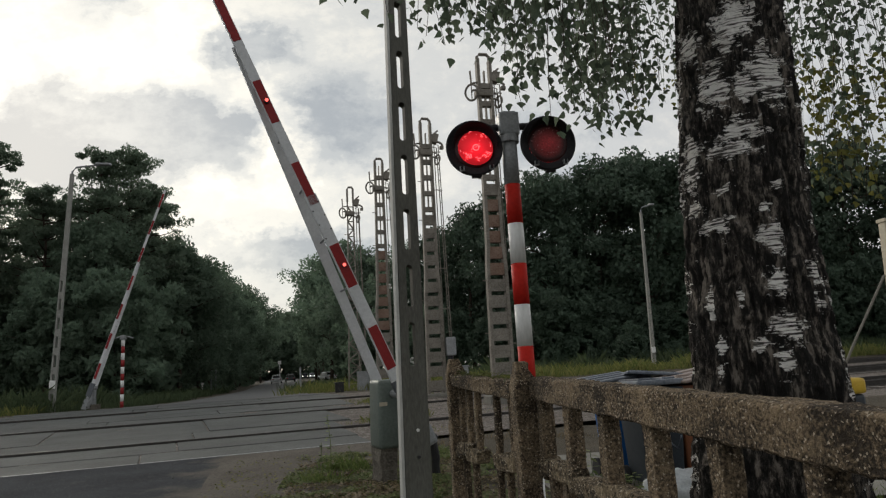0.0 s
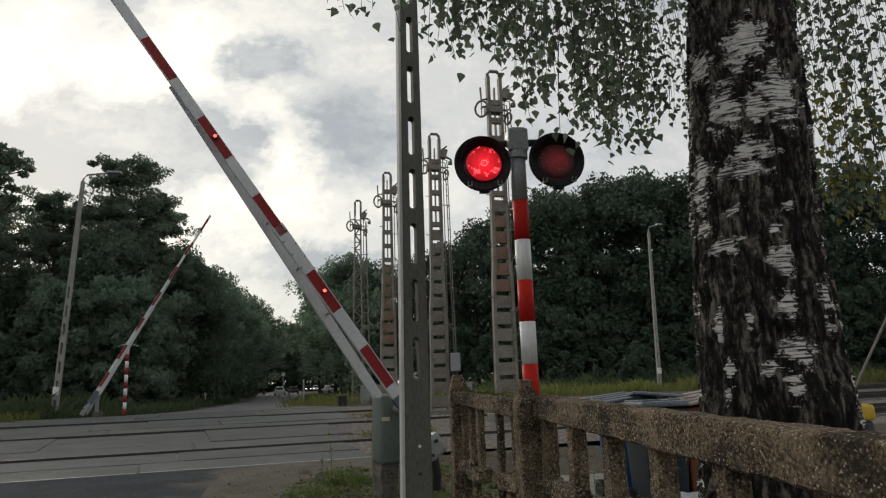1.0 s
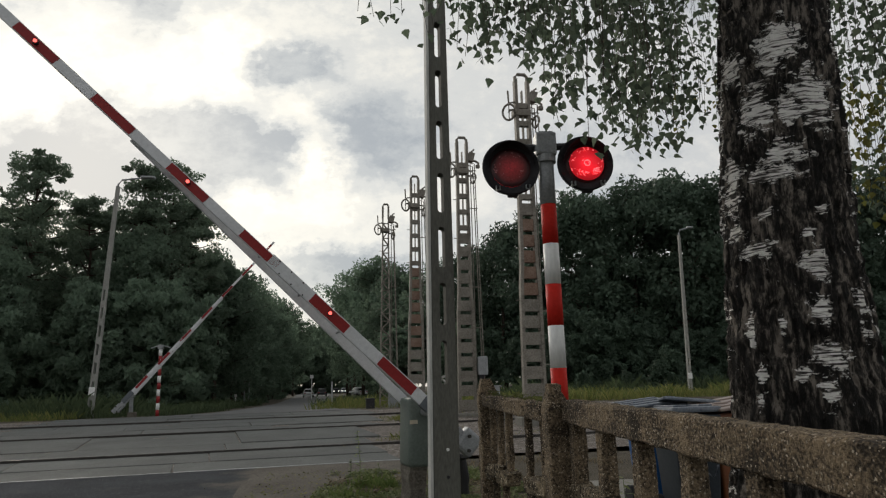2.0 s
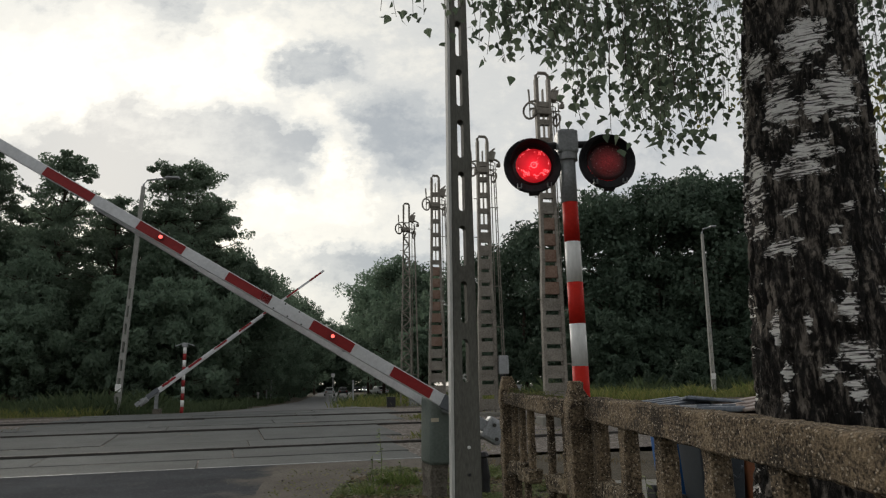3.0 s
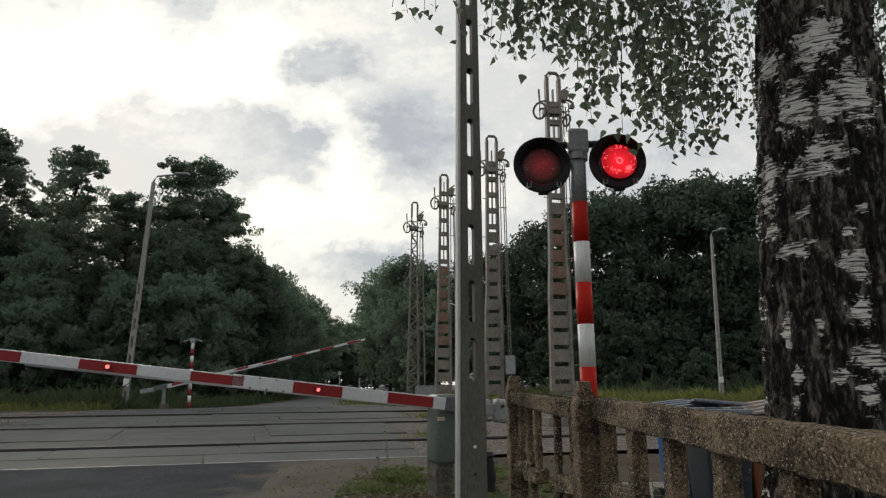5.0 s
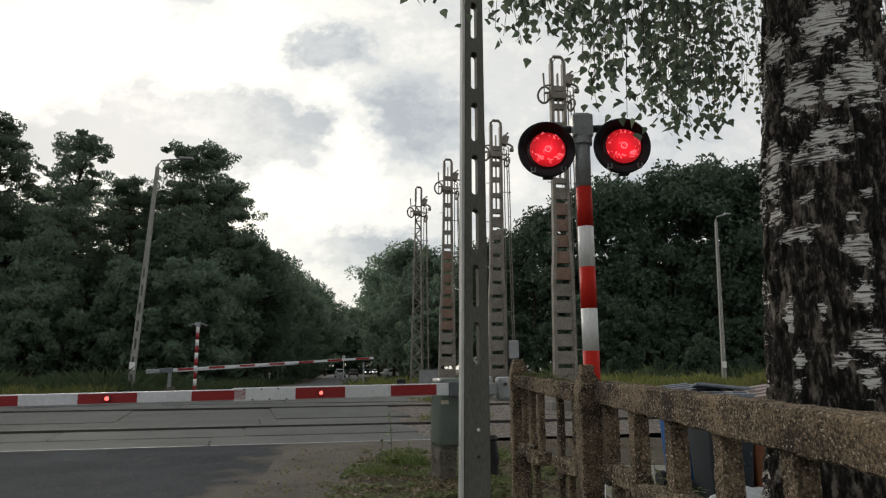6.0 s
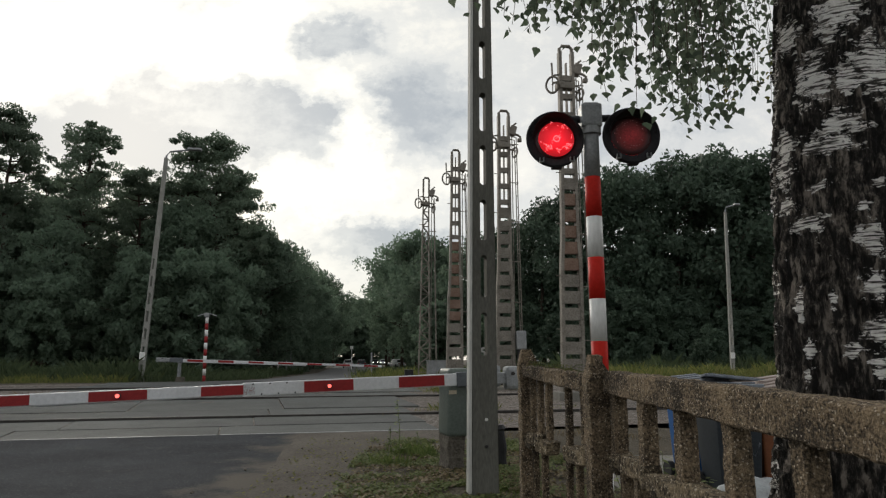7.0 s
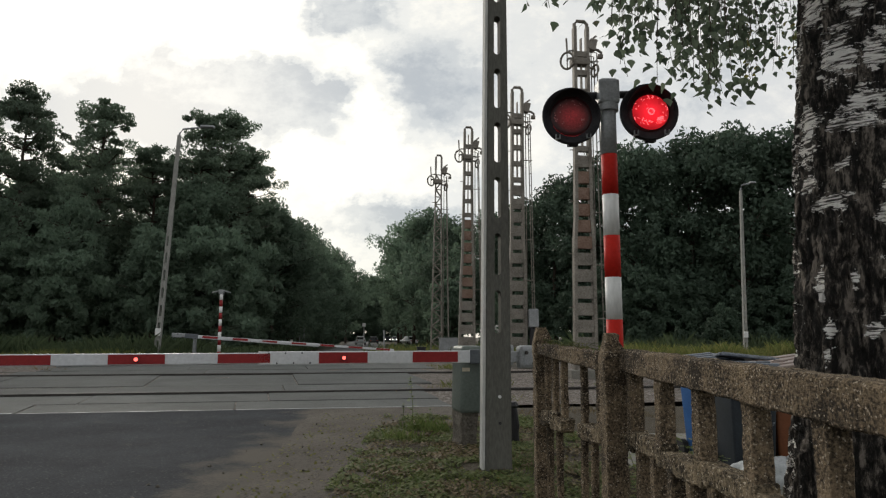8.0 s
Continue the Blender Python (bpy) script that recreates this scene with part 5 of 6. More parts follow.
bmesh.ops.create_icosphere(bm, subdivisions=4, radius=1.0)
for v in bm.verts:
    n = noise.noise(v.co * 2.2) * 0.16 + noise.noise(v.co * 6.5) * 0.08
    v.co = v.co * (1 + n)
    v.co = Vector((v.co.x * 0.34, v.co.y * 0.2, max(-0.9, v.co.z) * 0.17 + 0.15))
part("bag", bm, M_SACK, sack, "", True)
bm = fresh()
tube(bm, [(0.20, 0, 0.27), (0.25, 0.0, 0.34), (0.33, 0.02, 0.36)], [0.06, 0.03, 0.05], 9)
part("tied_neck", bm, M_SACK, sack, "", True)


def nettle(x, y, h, seed):
    rng = random.Random(seed)
    root = thing("nettle", pose(x, y, 0.0), "leafy green nettle behind the fence", "weed", "nettles behind the fence")
    bm, lv = fresh(), fresh()
    for k in range(6):
        foot = Vector((rng.gauss(0, 0.07), rng.gauss(0, 0.07), -0.05))
        top = foot + Vector((rng.gauss(0, 0.10), rng.gauss(0, 0.10), h * rng.uniform(0.6, 1.0)))
        tube(bm, [foot, foot.lerp(top, 0.5), top], [0.005, 0.004, 0.002], 4)
        for i in range(22):
            p = foot.lerp(top, 0.15 + 0.85 * i / 21)
            a = i * 1.571 + rng.uniform(-0.4, 0.4)
            d = Vector((math.cos(a), math.sin(a), rng.uniform(-0.5, 0.2))) * rng.uniform(0.05, 0.085)
            e = d.cross(Vector((0, 0, 1))).normalized() * 0.022
            lv.faces.new([lv.verts.new(q) for q in (p, p + d * 0.4 + e, p + d, p + d * 0.4 - e)])
    part("stem", bm, M_GRASS, root)
    part("leaves", lv, M_WEED, root)


for x, y, h, seed in ((2.02, 5.7, 0.62, 1), (1.75, 5.9, 0.5, 2), (2.3, 5.5, 0.45, 3), (1.25, 4.9, 0.4, 4)):
    nettle(x, y, h, seed)

# the dark bin's curved printed mark, added as a thin pale tube
mark = thing("garden_hose", pose(2.98, 6.49, 0.0), "raised pale blue arc for the curved mark on the dark bin", "hose")
bm = fresh()
tube(bm, [(0.05, -0.06, 0.96), (0.02, -0.05, 0.85), (-0.02, -0.03, 0.62), (0.05, 0.0, 0.45), (0.12, 0.02, 0.40), (0.16, 0.0, 0.52)], 0.010, 8)
part("mark_arc", bm, M_LID_BLUE, mark, "", True)

yb = thing("grit_bin", pose(6.08, 8.2, 0, 0, 0, 10), "small yellow-lidded grit bin past the birch", "grit bin")
bm = fresh()
box(bm, -0.27, 0.27, -0.22, 0.22, 0.0, 0.66, 0.05)
part("body", bm, M_BIN_DARK, yb, "", True)
bm = fresh()
box(bm, -0.29, 0.29, -0.24, 0.24, 0.66, 0.86, 0.05)
part("lid", bm, M_YELLOW, yb, "", True)

wp = thing("wooden_post", pose(6.90, 8.0, 0, 0, 3, 0), "cream painted post past the birch", "post")
bm = fresh()
box(bm, -0.06, 0.06, -0.06, 0.06, -0.2, 2.85, 0.01)
part("shaft", bm, M_CREAM, wp)
bm = fresh()
box(bm, -0.075, 0.075, -0.075, 0.075, 2.85, 2.9, 0.01)
part("cap", bm, M_CREAM, wp)
bm = fresh()
tube(bm, [(-0.07, 0.05, 2.15), (-0.50, 0.15, 1.33), (-1.18, 0.3, -0.05)], 0.016, 6)
part("stay", bm, M_CONCRETE, wp, "thin pale slanting stay")


# ---- cars far down the road ----
def car(m, paint, label, lights=False):
    root = thing("car", m, label, "car", "cars on the forest road")
    bm = fresh()
    box(bm, -0.88, 0.88, -2.1, 2.1, 0.28, 0.85, 0.14)
    part("body", bm, paint, root, "", True)
    bm = fresh()
    box(bm, -0.76, 0.76, -1.4, 1.0, 0.82, 1.45, 0.16)
    for v in bm.verts:
        if v.co.z > 1.2:
            v.co.x *= 0.85
            v.co.y *= 0.8
    part("cabin", bm, paint, root, "", True)
    for y0, y1 in ((-1.42, -1.30), (0.92, 1.0)):
        bm = fresh()
        box(bm, -0.62, 0.62, y0, y1, 0.92, 1.32, 0.03)
        part("window", bm, M_GLASS, root)
    for x in (-0.80, 0.80):
        for y in (-1.35, 1.35):
            bm = fresh()
            tube(bm, [(x - 0.1, y, 0.31), (x + 0.1, y, 0.31)], 0.31, 16)
            part("wheel", bm, M_RUBBER, root)
    for x in (-0.6, 0.6):
        bm = fresh()
        box(bm, x - 0.14, x + 0.14, -2.13, -2.08, 0.62, 0.76, 0.02)
        part("headlight", bm, M_HEADLIGHT if lights else M_DARKRED, root)
    return root


car(pose(-15.1, 118, 0.0, 0, 0, 8), M_CARWHITE, "white car halted on the forest road")
car(pose(-13.9, 128, 0.0, 0, 0, 8), M_CARDARK, "dark car behind on the forest road")
car(pose(-16.4, 186, 0.0, 0, 0, 8), M_CARDARK, "dark car with lit headlights on the forest road", True)
car(pose(-15.2, 196, 0.0, 0, 0, 8), M_CARWHITE, "pale car with lit headlights on the forest road", True)
car(pose(-6.6, 118, 0.0, 0, 0, 30), M_CARWHITE, "white car parked beside the forest road")


def thin_post(x, y, h, mat, head, label, name, category):
    root = thing(name, pose(x, y, 0.0), label, category)
    bm = fresh()
    tube(bm, [(0, 0, -0.3), (0, 0, h)], 0.05, 8)
    part("post", bm, mat, root)
    if head:
        bm = fresh()
        box(bm, -head / 2, head / 2, -0.02, 0.02, h - head, h, 0.01)
        part("plate", bm, M_WHITE if mat is M_WHITE else M_GALV, root)


thin_post(-14.3, 62, 1.1, M_WHITE, 0.22, "short white marker post on the verge", "marker_post", "post")
thin_post(-14.0, 66, 2.3, M_GALV, 0, "grey sign post on the verge", "sign_post", "post")
thin_post(-14.5, 66.3, 2.3, M_GALV, 0, "grey sign post on the verge", "sign_post", "post")
thin_post(-12.3, 100, 3.4, M_WHITE, 0.5, "white road sign beside the forest road", "road_sign", "sign")
thin_post(-3.3, 36, 1.7, M_GALV, 0, "thin grey post in the verge", "sign_post", "post")


# ---- forest ----
def leaf_cloud(rng, centres, per, size):
    """Leaf sprays round the given clump centres: (centre, radius, flatness)."""
    verts, faces = [], []
    for c, r, flat in centres:
        for _ in range(per):
            while True:
                d = Vector((rng.uniform(-1, 1), rng.uniform(-1, 1), rng.uniform(-1, 1)))
                if d.length < 1:
                    break
            p = c + Vector((d.x * r, d.y * r, d.z * r * flat))
            s = size * rng.uniform(0.6, 1.4)
            a = Vector((rng.gauss(0, 1), rng.gauss(0, 1), rng.gauss(0, 0.7))).normalized()
            b = a.orthogonal().normalized()
            b = Matrix.Rotation(rng.uniform(0, math.tau), 3, a) @ b
            k = len(verts)
            verts += [p - b * s * 0.5 + a.cross(b) * s * 0.3, p + b * s * 0.6, p - b * s * 0.4 - a.cross(b) * s * 0.42]
            faces.append((k, k + 1, k + 2))
    return verts, faces


def make_tree(name, seed, h, kind, label, leaves=None):
    rng = random.Random(seed)
    root = thing(name, pose(0, 0, 0), label, "tree", "forest trees")
    bm = fresh()
    lean = Vector((rng.uniform(-0.4, 0.4), rng.uniform(-0.4, 0.4), 0))
    n = 8
    spine = [Vector((0, 0, -0.3 + h * 0.93 * k / n)) + lean * (k / n) ** 2 + Vector((rng.uniform(-0.12, 0.12), rng.uniform(-0.12, 0.12), 0)) for k in range(n + 1)]
    r0 = h * 0.0135
    tube(bm, spine, [r0 * (1 - 0.88 * k / n) for k in range(n + 1)], 8)
    centres = []

    def at(f):
        k = min(n - 1, int(f * n))
        return spine[k].lerp(spine[k + 1], f * n - k)

    if kind == "pine":
        # uneven boughs, each ending in flat tufts with sky between
        for k in range(40):
            g = min(0.99, max(0.0, (k / 39) ** 0.9 + rng.uniform(-0.05, 0.05)))
            f = 0.42 + 0.57 * g
            a = k * 2.4 + rng.uniform(-0.7, 0.7)
            reach = h * (0.165 * (1 - g) ** 0.65 + 0.018) * rng.uniform(0.45, 1.25) * (0.6 if g < 0.1 else 1.0)
            p = at(f)
            e = p + Vector((math.cos(a), math.sin(a), rng.uniform(0.05, 0.35) + 0.25 * g)) * reach
            tube(bm, [p, p.lerp(e, 0.5) + Vector((0, 0, -0.1)), e], [r0 * 0.26, r0 * 0.17, r0 * 0.06], 5)
            for q in (0.52, 0.8, 1.04):
                c = p.lerp(e, q) + Vector((rng.gauss(0, 0.42), rng.gauss(0, 0.42), rng.gauss(0, 0.22)))
                centres.append((c, h * rng.uniform(0.018, 0.046), rng.uniform(0.4, 0.75)))
        centres.append((at(0.99), h * 0.026, 1.3))
        v, f = leaf_cloud(rng, centres, 150, 0.16)
        mat = M_LEAF_PINE
    else:
        lo = 0.16 if kind == "broad" else 0.05
        for k in range(58):
            f = lo + (0.97 - lo) * rng.random() ** 0.8
            a = rng.uniform(0, math.tau)
            g = (f - lo) / (1 - lo)
            reach = h * 0.25 * (math.sin(math.pi * min(1, 0.18 + 0.80 * g)) ** 0.7) * rng.uniform(0.4, 1.25)
            p = at(f * 0.95)
            e = p + Vector((math.cos(a), math.sin(a), 0.35)) * reach
            if k % 2 == 0:
                tube(bm, [p, p.lerp(e, 0.5) + Vector((0, 0, 0.15)), e], [r0 * 0.3, r0 * 0.2, r0 * 0.07], 5)
            for q in (0.5, 0.8, 1.0):
                c = p.lerp(e, q) + Vector((rng.gauss(0, 0.5), rng.gauss(0, 0.5), rng.gauss(0, 0.4)))
                centres.append((c, h * rng.uniform(0.034, 0.084), rng.uniform(0.6, 1.0)))
        centres.append((at(0.98), h * 0.06, 1.0))
        v, f = leaf_cloud(rng, centres, 78, 0.275)
        mat = leaves
    part("trunk", bm, M_TRUNK, root, "", True)
    me = bpy.data.meshes.new("crown")
    me.from_pydata(v, [], f)
    me.materials.append(mat)
    ob = new("crown", me)
    ob.parent = root
    return root


PINES = [make_tree("pine_tree", 31 + k, 18.0, "pine", "tall dark pine with a ragged open crown") for k in range(3)]
BROADS = [make_tree("broadleaf_tree", 41 + k, 16.0, "broad", "dense hazy green broadleaf tree at the forest edge", M_LEAF_HAZED) for k in range(3)]
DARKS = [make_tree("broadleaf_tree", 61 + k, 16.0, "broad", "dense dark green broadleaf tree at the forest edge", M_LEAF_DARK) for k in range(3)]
LOWS = [make_tree("broadleaf_tree", 51 + k, 8.0, "low", "low bushy green broadleaf tree at the forest edge", M_LEAF_HAZED) for k in range(2)]
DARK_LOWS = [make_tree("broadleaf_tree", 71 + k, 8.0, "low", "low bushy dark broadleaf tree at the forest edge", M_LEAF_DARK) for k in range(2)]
used = set()


def plant(kind, x, y, h, turn):
    # on the signal's side, darker copies: no haze put into their leaf colour
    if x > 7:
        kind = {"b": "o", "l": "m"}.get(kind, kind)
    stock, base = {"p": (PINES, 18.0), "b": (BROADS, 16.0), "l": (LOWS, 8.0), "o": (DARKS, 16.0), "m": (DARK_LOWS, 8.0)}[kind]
    k = int(abs(x * 7.3 + y * 3.1)) % len(stock)
    src = stock[k]
    s = h / base
    z = level(y) - 0.25
    wide = s ** 0.75 if kind == "p" else s
    m = pose(x, y, z, 0, 0, turn)
    if (kind, k) not in used:
        used.add((kind, k))
        ob = src
        ob.matrix_basis = m
    else:
        ob = copy_thing(src, m)
    ob.scale = (wide, wide, s)
    return ob


def plant_forest():
    rng = random.Random(77)
    # kind, x, y, height: the skyline trees
    for row in (("p", -30.0, 46, 21.0), ("p", -35.0, 47, 20.6), ("p", -24.6, 46, 19.2), ("b", -27.5, 49, 14.5), ("p", -21.0, 47, 16.2), ("p", -18.0, 48, 19.0), ("p", -16.3, 49, 19.4), ("p", -15.6, 50.5, 17.0),
                ("b", -17.4, 46, 13.5), ("b", -14.4, 55, 13.8), ("b", -14.6, 62, 12.6), ("p", -15.6, 70, 14.0), ("b", -17.5, 84, 14.5), ("b", -19.5, 100, 15.0), ("b", -22.5, 125, 16.0), ("b", -26, 150, 18), ("b", -33, 200, 19), ("b", -44, 225, 22), ("b", -36, 232, 22), ("b", -29, 228, 22), ("b", -22, 236, 23), ("b", -16, 230, 23), ("b", -38, 240, 20), ("b", -25, 244, 20), ("b", -17.8, 92, 16.5), ("b", -19.2, 112, 17.4), ("b", -22.0, 146, 19.0), ("b", -15.6, 76, 14.8), ("b", -8.4, 118, 20.5),
                ("b", -36.0, 46, 14.5), ("b", -24.0, 42, 11), ("p", -39.0, 54, 18.5), ("p", -32.0, 55, 18.0), ("p", -28.6, 53, 17.5), ("p", -25.6, 55, 17.0), ("p", -22.4, 54, 17.0), ("p", -19.4, 55, 18.0), ("p", -17.0, 54, 17.5), ("b", -33.0, 50, 15.0), ("b", -30.5, 52, 15.0), ("b", -29.5, 41, 12)):
        plant(*row, rng.uniform(0, 360))
    for row in (("b", -13.5, 200, 22.7), ("b", -8.5, 140, 23.0), ("b", -5.4, 112, 23.6), ("b", -2.5, 95, 21.6), ("b", 1.0, 84, 18.0), ("b", 4.6, 76, 17.3), ("b", 8.0, 70, 17.5), ("b", 10.5, 64, 18.4),
                ("b", 13.5, 60, 19.7), ("b", 17.0, 57, 19.9), ("b", 20.5, 55, 20.3), ("b", 24.5, 54, 20.7), ("b", 28.5, 53, 20.3), ("b", 32.5, 52, 19.4), ("b", 37.0, 52, 20.0), ("b", 42.0, 52, 20.5), ("b", 47, 50, 19.4), ("b", 53, 48, 19.4),
                ("p", 26.0, 58, 21.1), ("p", 18.5, 60, 20.0)):
        plant(*row, rng.uniform(0, 360))
    # second ranks and the low edge
    for k in range(13):
        plant("b", -42 + 2.3 * k + rng.uniform(-1, 1), 57 + rng.uniform(-2, 4), rng.uniform(12, 15), rng.uniform(0, 360))
    for k in range(12):
        plant("b", 8 + 4.2 * k + rng.uniform(-1, 1), 66 + rng.uniform(-2, 4) + max(0, 20 - 4 * k), rng.uniform(13, 16), rng.uniform(0, 360))
    for k in range(16):
        plant("l", -40 + 1.75 * k + rng.uniform(-0.6, 0.6), 39.5 + rng.uniform(-1, 1.5), rng.uniform(4.5, 8.5), rng.uniform(0, 360))
    for k in range(12):
        plant("l", -14.6 - 0.12 * k ** 1.6 + rng.uniform(-0.5, 0.5), 44 + 6.0 * k, rng.uniform(6.5, 10.0), rng.uniform(0, 360))
    for k in range(16):
        plant("l", 5.5 + 2.3 * k + rng.uniform(-0.6, 0.6), 50 - 0.35 * k + max(0, 14 - 4 * k) + rng.uniform(-1, 1), rng.uniform(5.0, 9.0), rng.uniform(0, 360))
    # the wood closes the end of the road
    for k in range(12):
        plant("l", -52 + 4.4 * k + rng.uniform(-1, 1), 212 + rng.uniform(-4, 6), rng.uniform(19, 25), rng.uniform(0, 360))
    # shrubs in the grass before the right-hand wood
    for k in range(8):
        plant("l", 9.5 + 1.9 * k + rng.uniform(-0.8, 0.8), 39 + rng.uniform(-1.5, 1.5), rng.uniform(1.8, 3.6), rng.uniform(0, 360))
    for k in range(11):
        plant("l", 0.9 - 0.7 * k + rng.uniform(-0.4, 0.4), 66 + 9 * k, rng.uniform(6, 9), rng.uniform(0, 360))


plant_forest()


def woods_behind():
    """Undergrowth and far woods that nobody could count."""
    rng = random.Random(5)
    centres = []
    for k in range(1500):
        side = rng.random()
        if side < 0.42:
            x, y = rng.uniform(-75, -15), rng.uniform(50, 75)
        elif side < 0.85:
            x, y = rng.uniform(4, 75), rng.uniform(60, 85)
            y += max(0, 14 - x) * 2.4
        else:
            y = rng.uniform(120, 330)
            x = (-52 if rng.random() < 0.5 else -4) - 0.075 * (y - 120) + rng.uniform(-22, 22)
            if -0.11 * y - 8 < x < -0.1 * y + 3:
                continue
        centres.append((Vector((x, y, rng.uniform(0.3, 10.5))), rng.uniform(1.4, 2.6), 0.9))
    # undergrowth where the road is lost among the trees
    for k in range(170):
        centres.append((Vector((rng.uniform(-58, 6), rng.uniform(214, 232), rng.uniform(0.2, 4.0))), rng.uniform(1.2, 2.2), 0.8))
    v, f = leaf_cloud(rng, centres, 46, 0.75)
    me = bpy.data.meshes.new("far_woods")
    me.from_pydata(v, [], f)
    me.materials.append(M_LEAF_HAZED)
    tagged(new("far_woods", me), "dark dense woods and undergrowth behind the edge trees", "woods", kind="stuff")


woods_behind()


def scatter_blades(name, label, areas, mat, seed):
    """Grass: areas of (x0, x1, y0, y1, count, height, keep) with keep a test on x, y."""
    rng = random.Random(seed)
    verts, faces = [], []
    for x0, x1, y0, y1, count, h, thin in areas:
        for _ in range(count):
            x, y = rng.uniform(x0, x1), rng.uniform(y0, y1)
            if noise.noise((x * 1.3, y * 1.3, seed)) < thin:
                continue
            if y > 12:
                y += SLANT * min(14, max(-9, x + 4))
                if y > 26 and across(x, y) < 25.8:
                    continue
            z = soil(x, y) - 0.01
            hh = h * rng.uniform(0.35, 1.2) * (0.8 + 0.9 * noise.noise((x * 0.55, y * 0.55, seed + 4)))
            a = rng.uniform(0, math.tau)
            s = Vector((math.cos(a), math.sin(a), 0)) * hh * (0.05 if h < 0.3 else 0.035 if h < 0.55 else 0.016)
            lean = Vector((rng.gauss(0, 0.35), rng.gauss(0, 0.35), 0)) * hh
            p = Vector((x, y, z))
            k = len(verts)
            verts += [p - s, p + s, p + lean * 0.4 + Vector((0, 0, hh * 0.6)) + s * 0.7, p + lean + Vector((0, 0, hh))]
            faces += [(k, k + 1, k + 2), (k, k + 2, k + 3)]
    me = bpy.data.meshes.new(name)
    me.from_pydata(verts, [], faces)
    me.materials.append(mat)
    tagged(new(name, me), label, "grass", kind="stuff")


scatter_blades("verge_grass", "short patchy green grass and weeds on the verge", [(-0.6, 7.0, -7.0, 4.6, 16000, 0.10, -0.25), (-0.95, 1.3, 4.6, 9.2, 15000, 0.06, -0.08), (-1.0, 1.8, 9.0, 11.3, 3500, 0.10, 0.10), (1.2, 6.5, 3.5, 6.4, 9000, 0.12, -0.3), (-0.75, 0.2, 8.9, 10.2, 1800, 0.17, 0.05)], M_GRASS, 3)
scatter_blades("tall_grass", "tall yellowing grass between the tracks and the forest", [(4.0, 34, 26.3, 36, 26000, 0.50, -0.6), (-40, -11.5, 26.2, 31, 12000, 0.34, -0.6), (-3.5, 4.0, 27.0, 60, 9000, 0.45, -0.5), (-0.5, 5.0, 14.6, 17.2, 3500, 0.26, -0.1), (-0.6, 3.0, 19.4, 21.4, 3000, 0.30, -0.2), (-0.2, 4.0, 12.2, 12.8, 900, 0.2, 0.0)], M_DRYGRASS, 8)
scatter_blades("dead_grass", "dry brown grass clumps beside the crossing slabs", [(-1.0, 1.6, 12.9, 18.2, 5500, 0.16, -0.05), (-1.6, 1.5, 18.5, 24, 4500, 0.18, -0.1), (-14, -10.6, 13, 25, 3500, 0.2, 0.0), (0.3, 4.5, 11.4, 12.6, 1500, 0.12, 0.0)], M_DEADGRASS, 29)
scatter_blades("green_undergrowth", "green weeds at the forest edge", [(-40, -11.3, 28, 37, 24000, 0.75, -0.3), (6.0, 38, 33, 47, 16000, 0.9, -0.3), (-17.5, -11.5, 38, 62, 9000, 0.5, -0.6), (-5.0, 3.0, 40, 80, 8000, 0.6, -0.5), (-13, -8.3, 27.5, 36, 5000, 0.42, -0.6), (-13, -9.9, 36, 48, 4000, 0.45, -0.6)], M_BUSH, 13)


def weed(x, y, h, seed):
    rng = random.Random(seed)
    root = thing("tall_weed", pose(x, y, soil(x, y)), "single tall leafy weed at the slab's edge", "weed")
    bm = fresh()
    top = Vector((rng.uniform(-0.05, 0.05), 0, h))
    tube(bm, [(0, 0, 0), top * 0.5 + Vector((0.02, 0, 0)), top], [0.006, 0.004, 0.002], 5)
    part("stem", bm, M_GRASS, root)
    bm = fresh()
    for k in range(46):
        f = rng.uniform(0.1, 1)
        p = top * f
        a = rng.uniform(0, math.tau)
        d = Vector((math.cos(a), math.sin(a), rng.uniform(-0.3, 0.5))) * h * 0.16 * (1.15 - f * 0.8)
        s = d.cross(Vector((0, 0, 1))).normalized() * 0.026
        vs = [bm.verts.new(q) for q in (p, p + d * 0.5 + s, p + d, p + d * 0.5 - s)]
        bm.faces.new(vs)
    part("leaves", bm, M_GRASS, root)


weed(-0.42, 9.75, 0.78, 1)
weed(-0.62, 10.2, 0.35, 2)
weed(-0.15, 10.0, 0.30, 3)


def ground_leaves(name, label, x0, x1, y0, y1, count, mat, seed, thin):
    """Low broad-leaved weeds and fallen leaves lying nearly flat."""
    rng = random.Random(seed)
    verts, faces = [], []
    for _ in range(count):
        x, y = rng.uniform(x0, x1), rng.uniform(y0, y1)
        if noise.noise((x * 1.6, y * 1.6, seed)) + 0.5 * noise.noise((x * 5, y * 5, seed)) < thin:
            continue
        s = rng.uniform(0.013, 0.033)
        a, tilt = rng.uniform(0, math.tau), rng.uniform(-0.5, 0.6)
        d = Vector((math.cos(a), math.sin(a), tilt)) * s
        e = Vector((-math.sin(a), math.cos(a), rng.uniform(-0.4, 0.4))) * s * 0.6
        p = Vector((x, y, soil(x, y) + rng.uniform(0.005, 0.05)))
        k = len(verts)
        verts += [p - d * 0.6, p + e, p + d, p - e]
        faces.append((k, k + 1, k + 2, k + 3))
    me = bpy.data.meshes.new(name)
    me.from_pydata(verts, [], faces)
    me.materials.append(mat)
    tagged(new(name, me), label, "weeds", kind="stuff")


ground_leaves("low_weeds", "low broad-leaved green weeds on the verge", -1.0, 1.9, 4.2, 11.2, 60000, M_WEED, 17, -0.03)
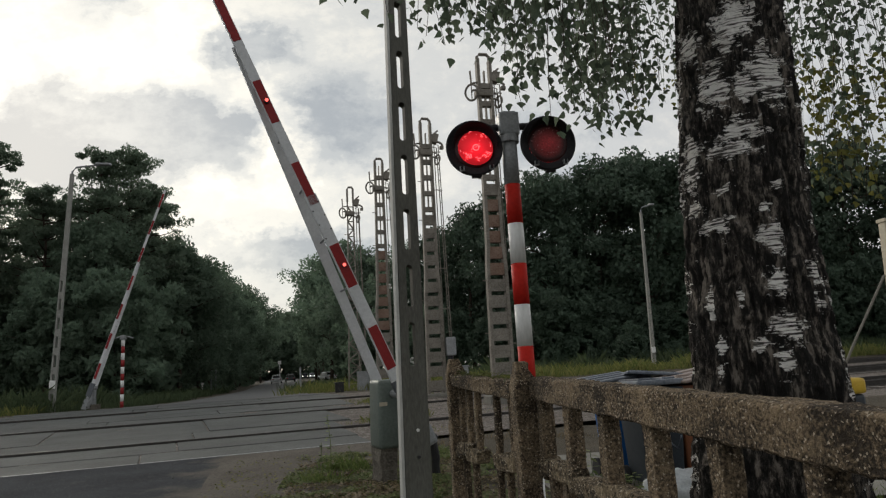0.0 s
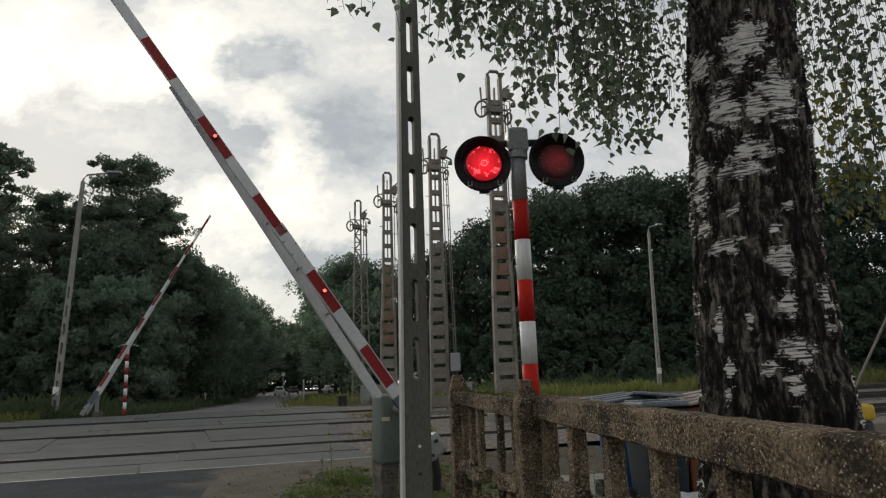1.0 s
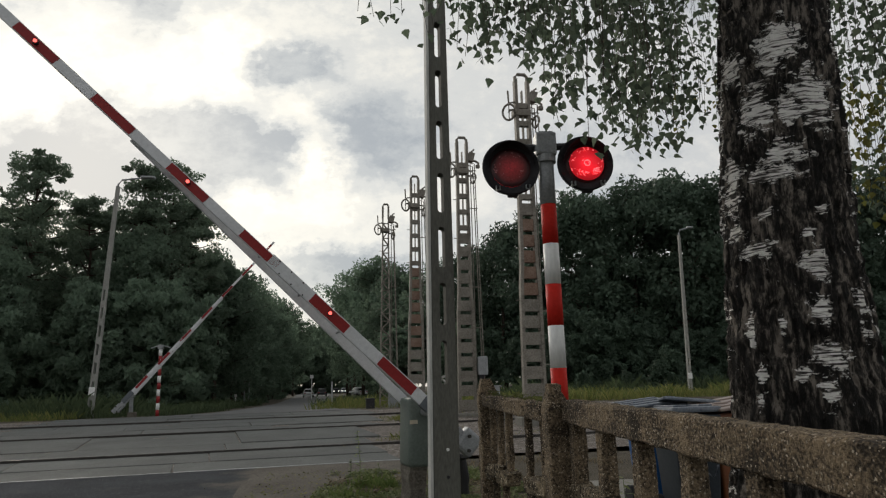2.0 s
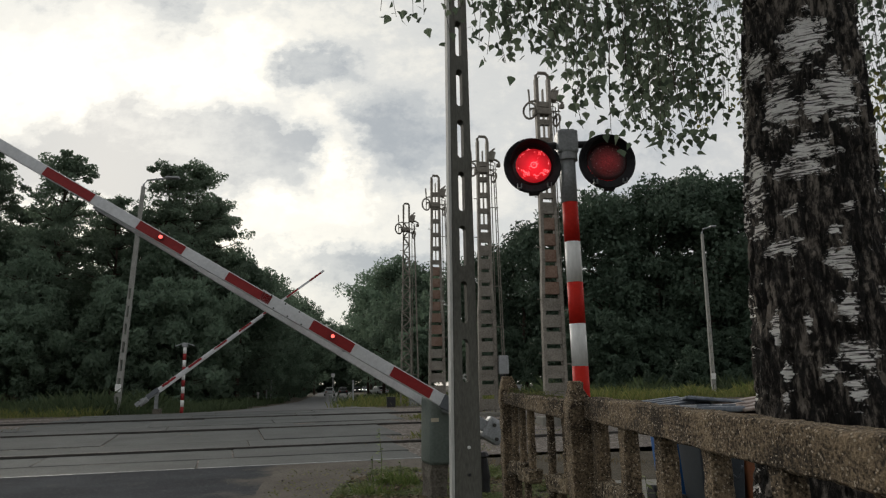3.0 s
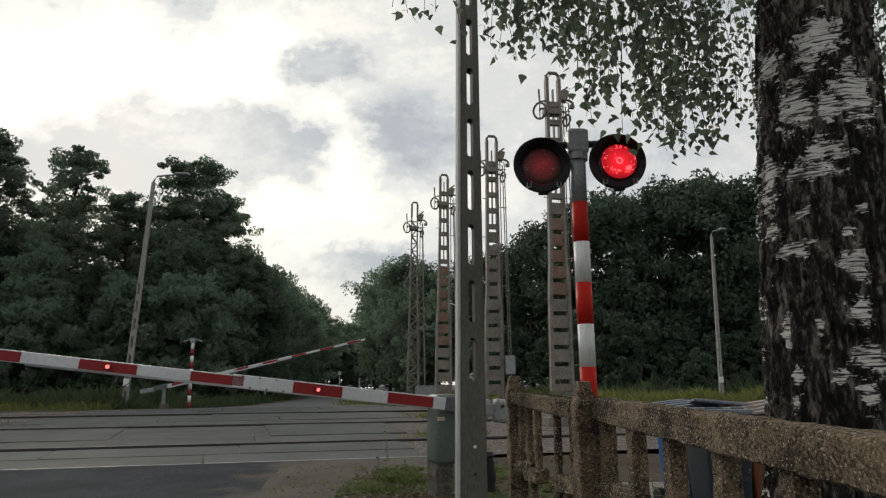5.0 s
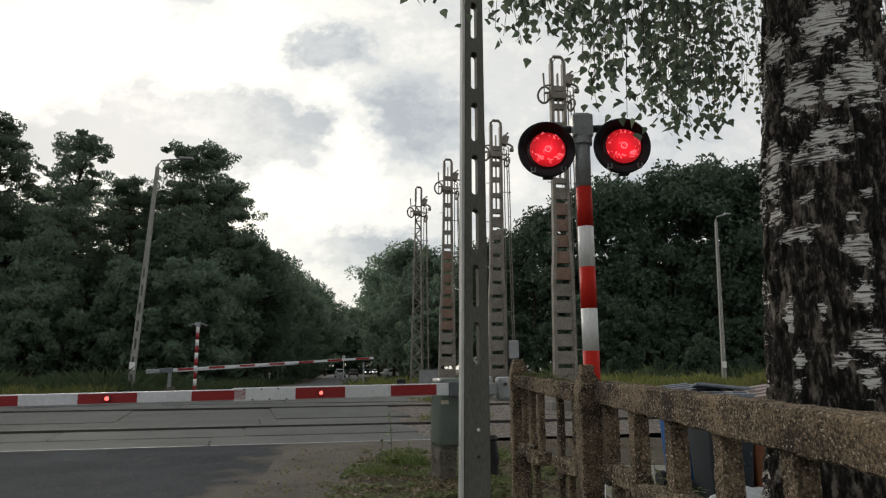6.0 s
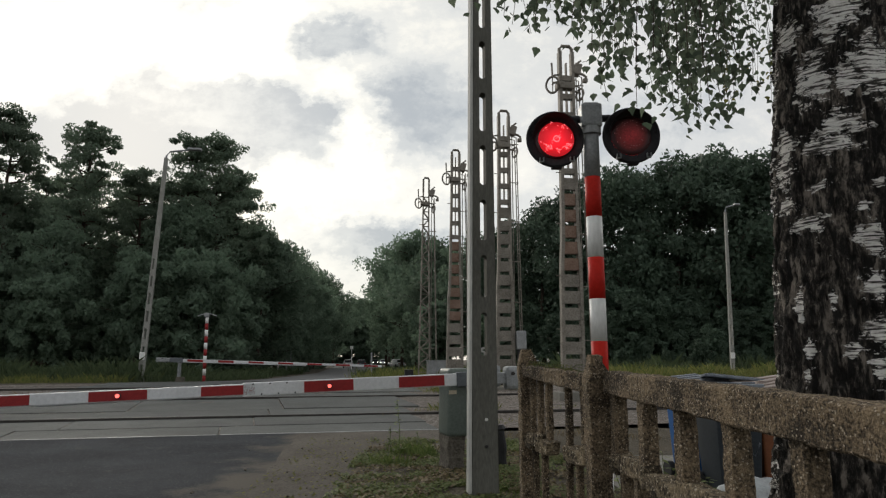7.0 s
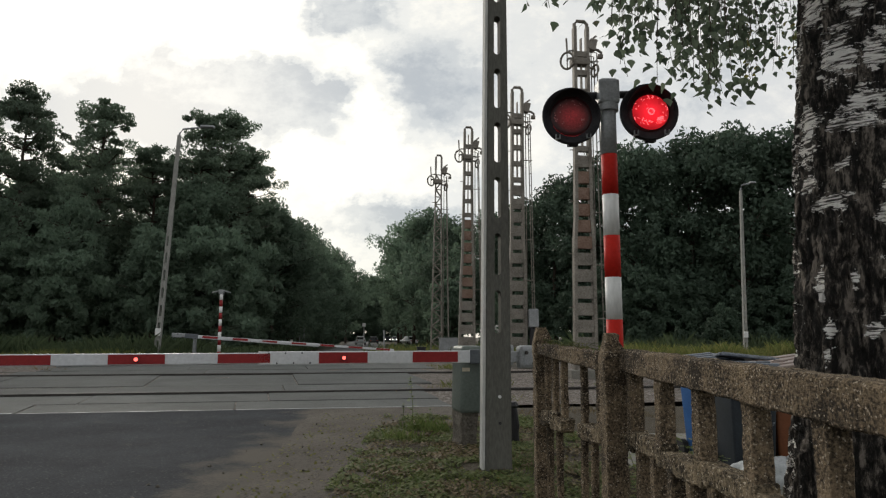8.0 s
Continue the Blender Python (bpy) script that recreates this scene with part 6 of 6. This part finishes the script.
ground_leaves("fallen_leaves", "yellow-brown fallen birch leaves on the verge", -1.9, 1.9, 4.2, 11.2, 4200, M_LEAF_YELLOW, 19, -0.4)
ground_leaves("leaf_litter", "brown withered leaf litter on the verge", -0.9, 1.9, 4.2, 10.5, 26000, M_DEADGRASS, 37, -0.05)


def scatter_stones():
    """Loose stones and clods on the shoulder."""
    rng = random.Random(23)
    verts, faces = [], []
    for _ in range(95):
        x, y = rng.uniform(-2.6, 0.2), rng.uniform(4.6, 11.2)
        r = 0.005 + 0.022 * rng.random() ** 3 * (1.6 if rng.random() < 0.1 else 1.0)
        k = len(verts)
        z = level(across(x, y)) - 0.006
        ring_ = [(x + r * rng.uniform(0.7, 1.2) * math.cos(a), y + r * rng.uniform(0.7, 1.2) * math.sin(a), z + r * rng.uniform(0.1, 0.5)) for a in (0.3, 1.5, 2.8, 4.0, 5.2)]
        verts += [*ring_, (x, y, z + r), (x, y, z - r * 0.5)]
        for i in range(5):
            faces += [(k + i, k + (i + 1) % 5, k + 5), (k + (i + 1) % 5, k + i, k + 6)]
    me = bpy.data.meshes.new("loose_stones")
    me.from_pydata(verts, [], faces)
    me.materials.append(M_OLDCONC)
    tagged(new("loose_stones", me), "small loose stones and clods on the sandy shoulder", "stones", kind="stuff")


scatter_stones()
ribbon("yard_paving", [(5.6, 1.9, 7.5), (9.4, 2.0, 7.5)], M_CONCRETE, 0.012, "pale worn concrete paving under the bins", "paving", 0.05)

build_crossing()


# ---- what moves ----
def motions():
    near = [(0, 66.2), (0.5, 60.5), (1.0, 54.4), (1.5, 48.3), (2.0, 42.2), (2.5, 35.9), (3.0, 29.7), (3.5, 23.5), (4.0, 17.7), (4.5, 12.2), (5.0, 6.7), (5.5, 2.2), (5.8, 0.3), (6.1, -1.0), (6.5, -1.5), (7.0, -1.9), (7.5, -1.0), (8.0, -0.1)]
    walk(BOOM, [(t, pose(0, 0, 1.03, 0, a, 0)) for t, a in near])
    far = [(0, 72.3), (0.5, 67.0), (1.0, 61.4), (1.5, 55.7), (2.0, 49.7), (2.5, 43.6), (3.0, 37.5), (3.5, 31.5), (4.0, 25.5), (4.5, 19.6), (5.0, 13.6), (5.5, 8.0), (6.0, 3.3), (6.5, -0.2), (7.0, -2.0), (7.5, -3.2), (8.0, -4.0)]
    walk(FAR_BOOM, [(t, pose(0, 0, 0.78, 0, a, 0)) for t, a in far])
    # the two lamps flash in turn: the insert comes forward through its ribbed lens when lit, its heart first
    lit_left = [(0.17, 0), (0.93, 1), (1.63, 0), (2.4, 1), (3.10, 0), (3.86, 1), (4.58, 0), (5.3, 1), (6.02, 0), (6.77, 1), (7.50, 0)]
    lit_right = [(0.14, 1), (0.97, 0), (1.58, 1), (2.45, 0), (3.05, 1), (3.92, 0), (4.55, 1), (5.35, 0), (5.98, 1), (6.82, 0), (7.45, 1)]
    for (disc, sx, sz), changes in zip(DISCS, (lit_left, lit_right)):
        off, half, lit = (pose(sx + 0.006, y, sz - 0.006) for y in (0.055, -0.025, -0.045))
        rows = [(0.0, off if changes[0][1] else lit)]
        for t, on in changes:
            rows += [(t - 0.05, off if on else lit), (t, half), (t + 0.06, lit if on else off)]
        rows.append((8.0, rows[-1][1]))
        walk(disc, rows)


motions()
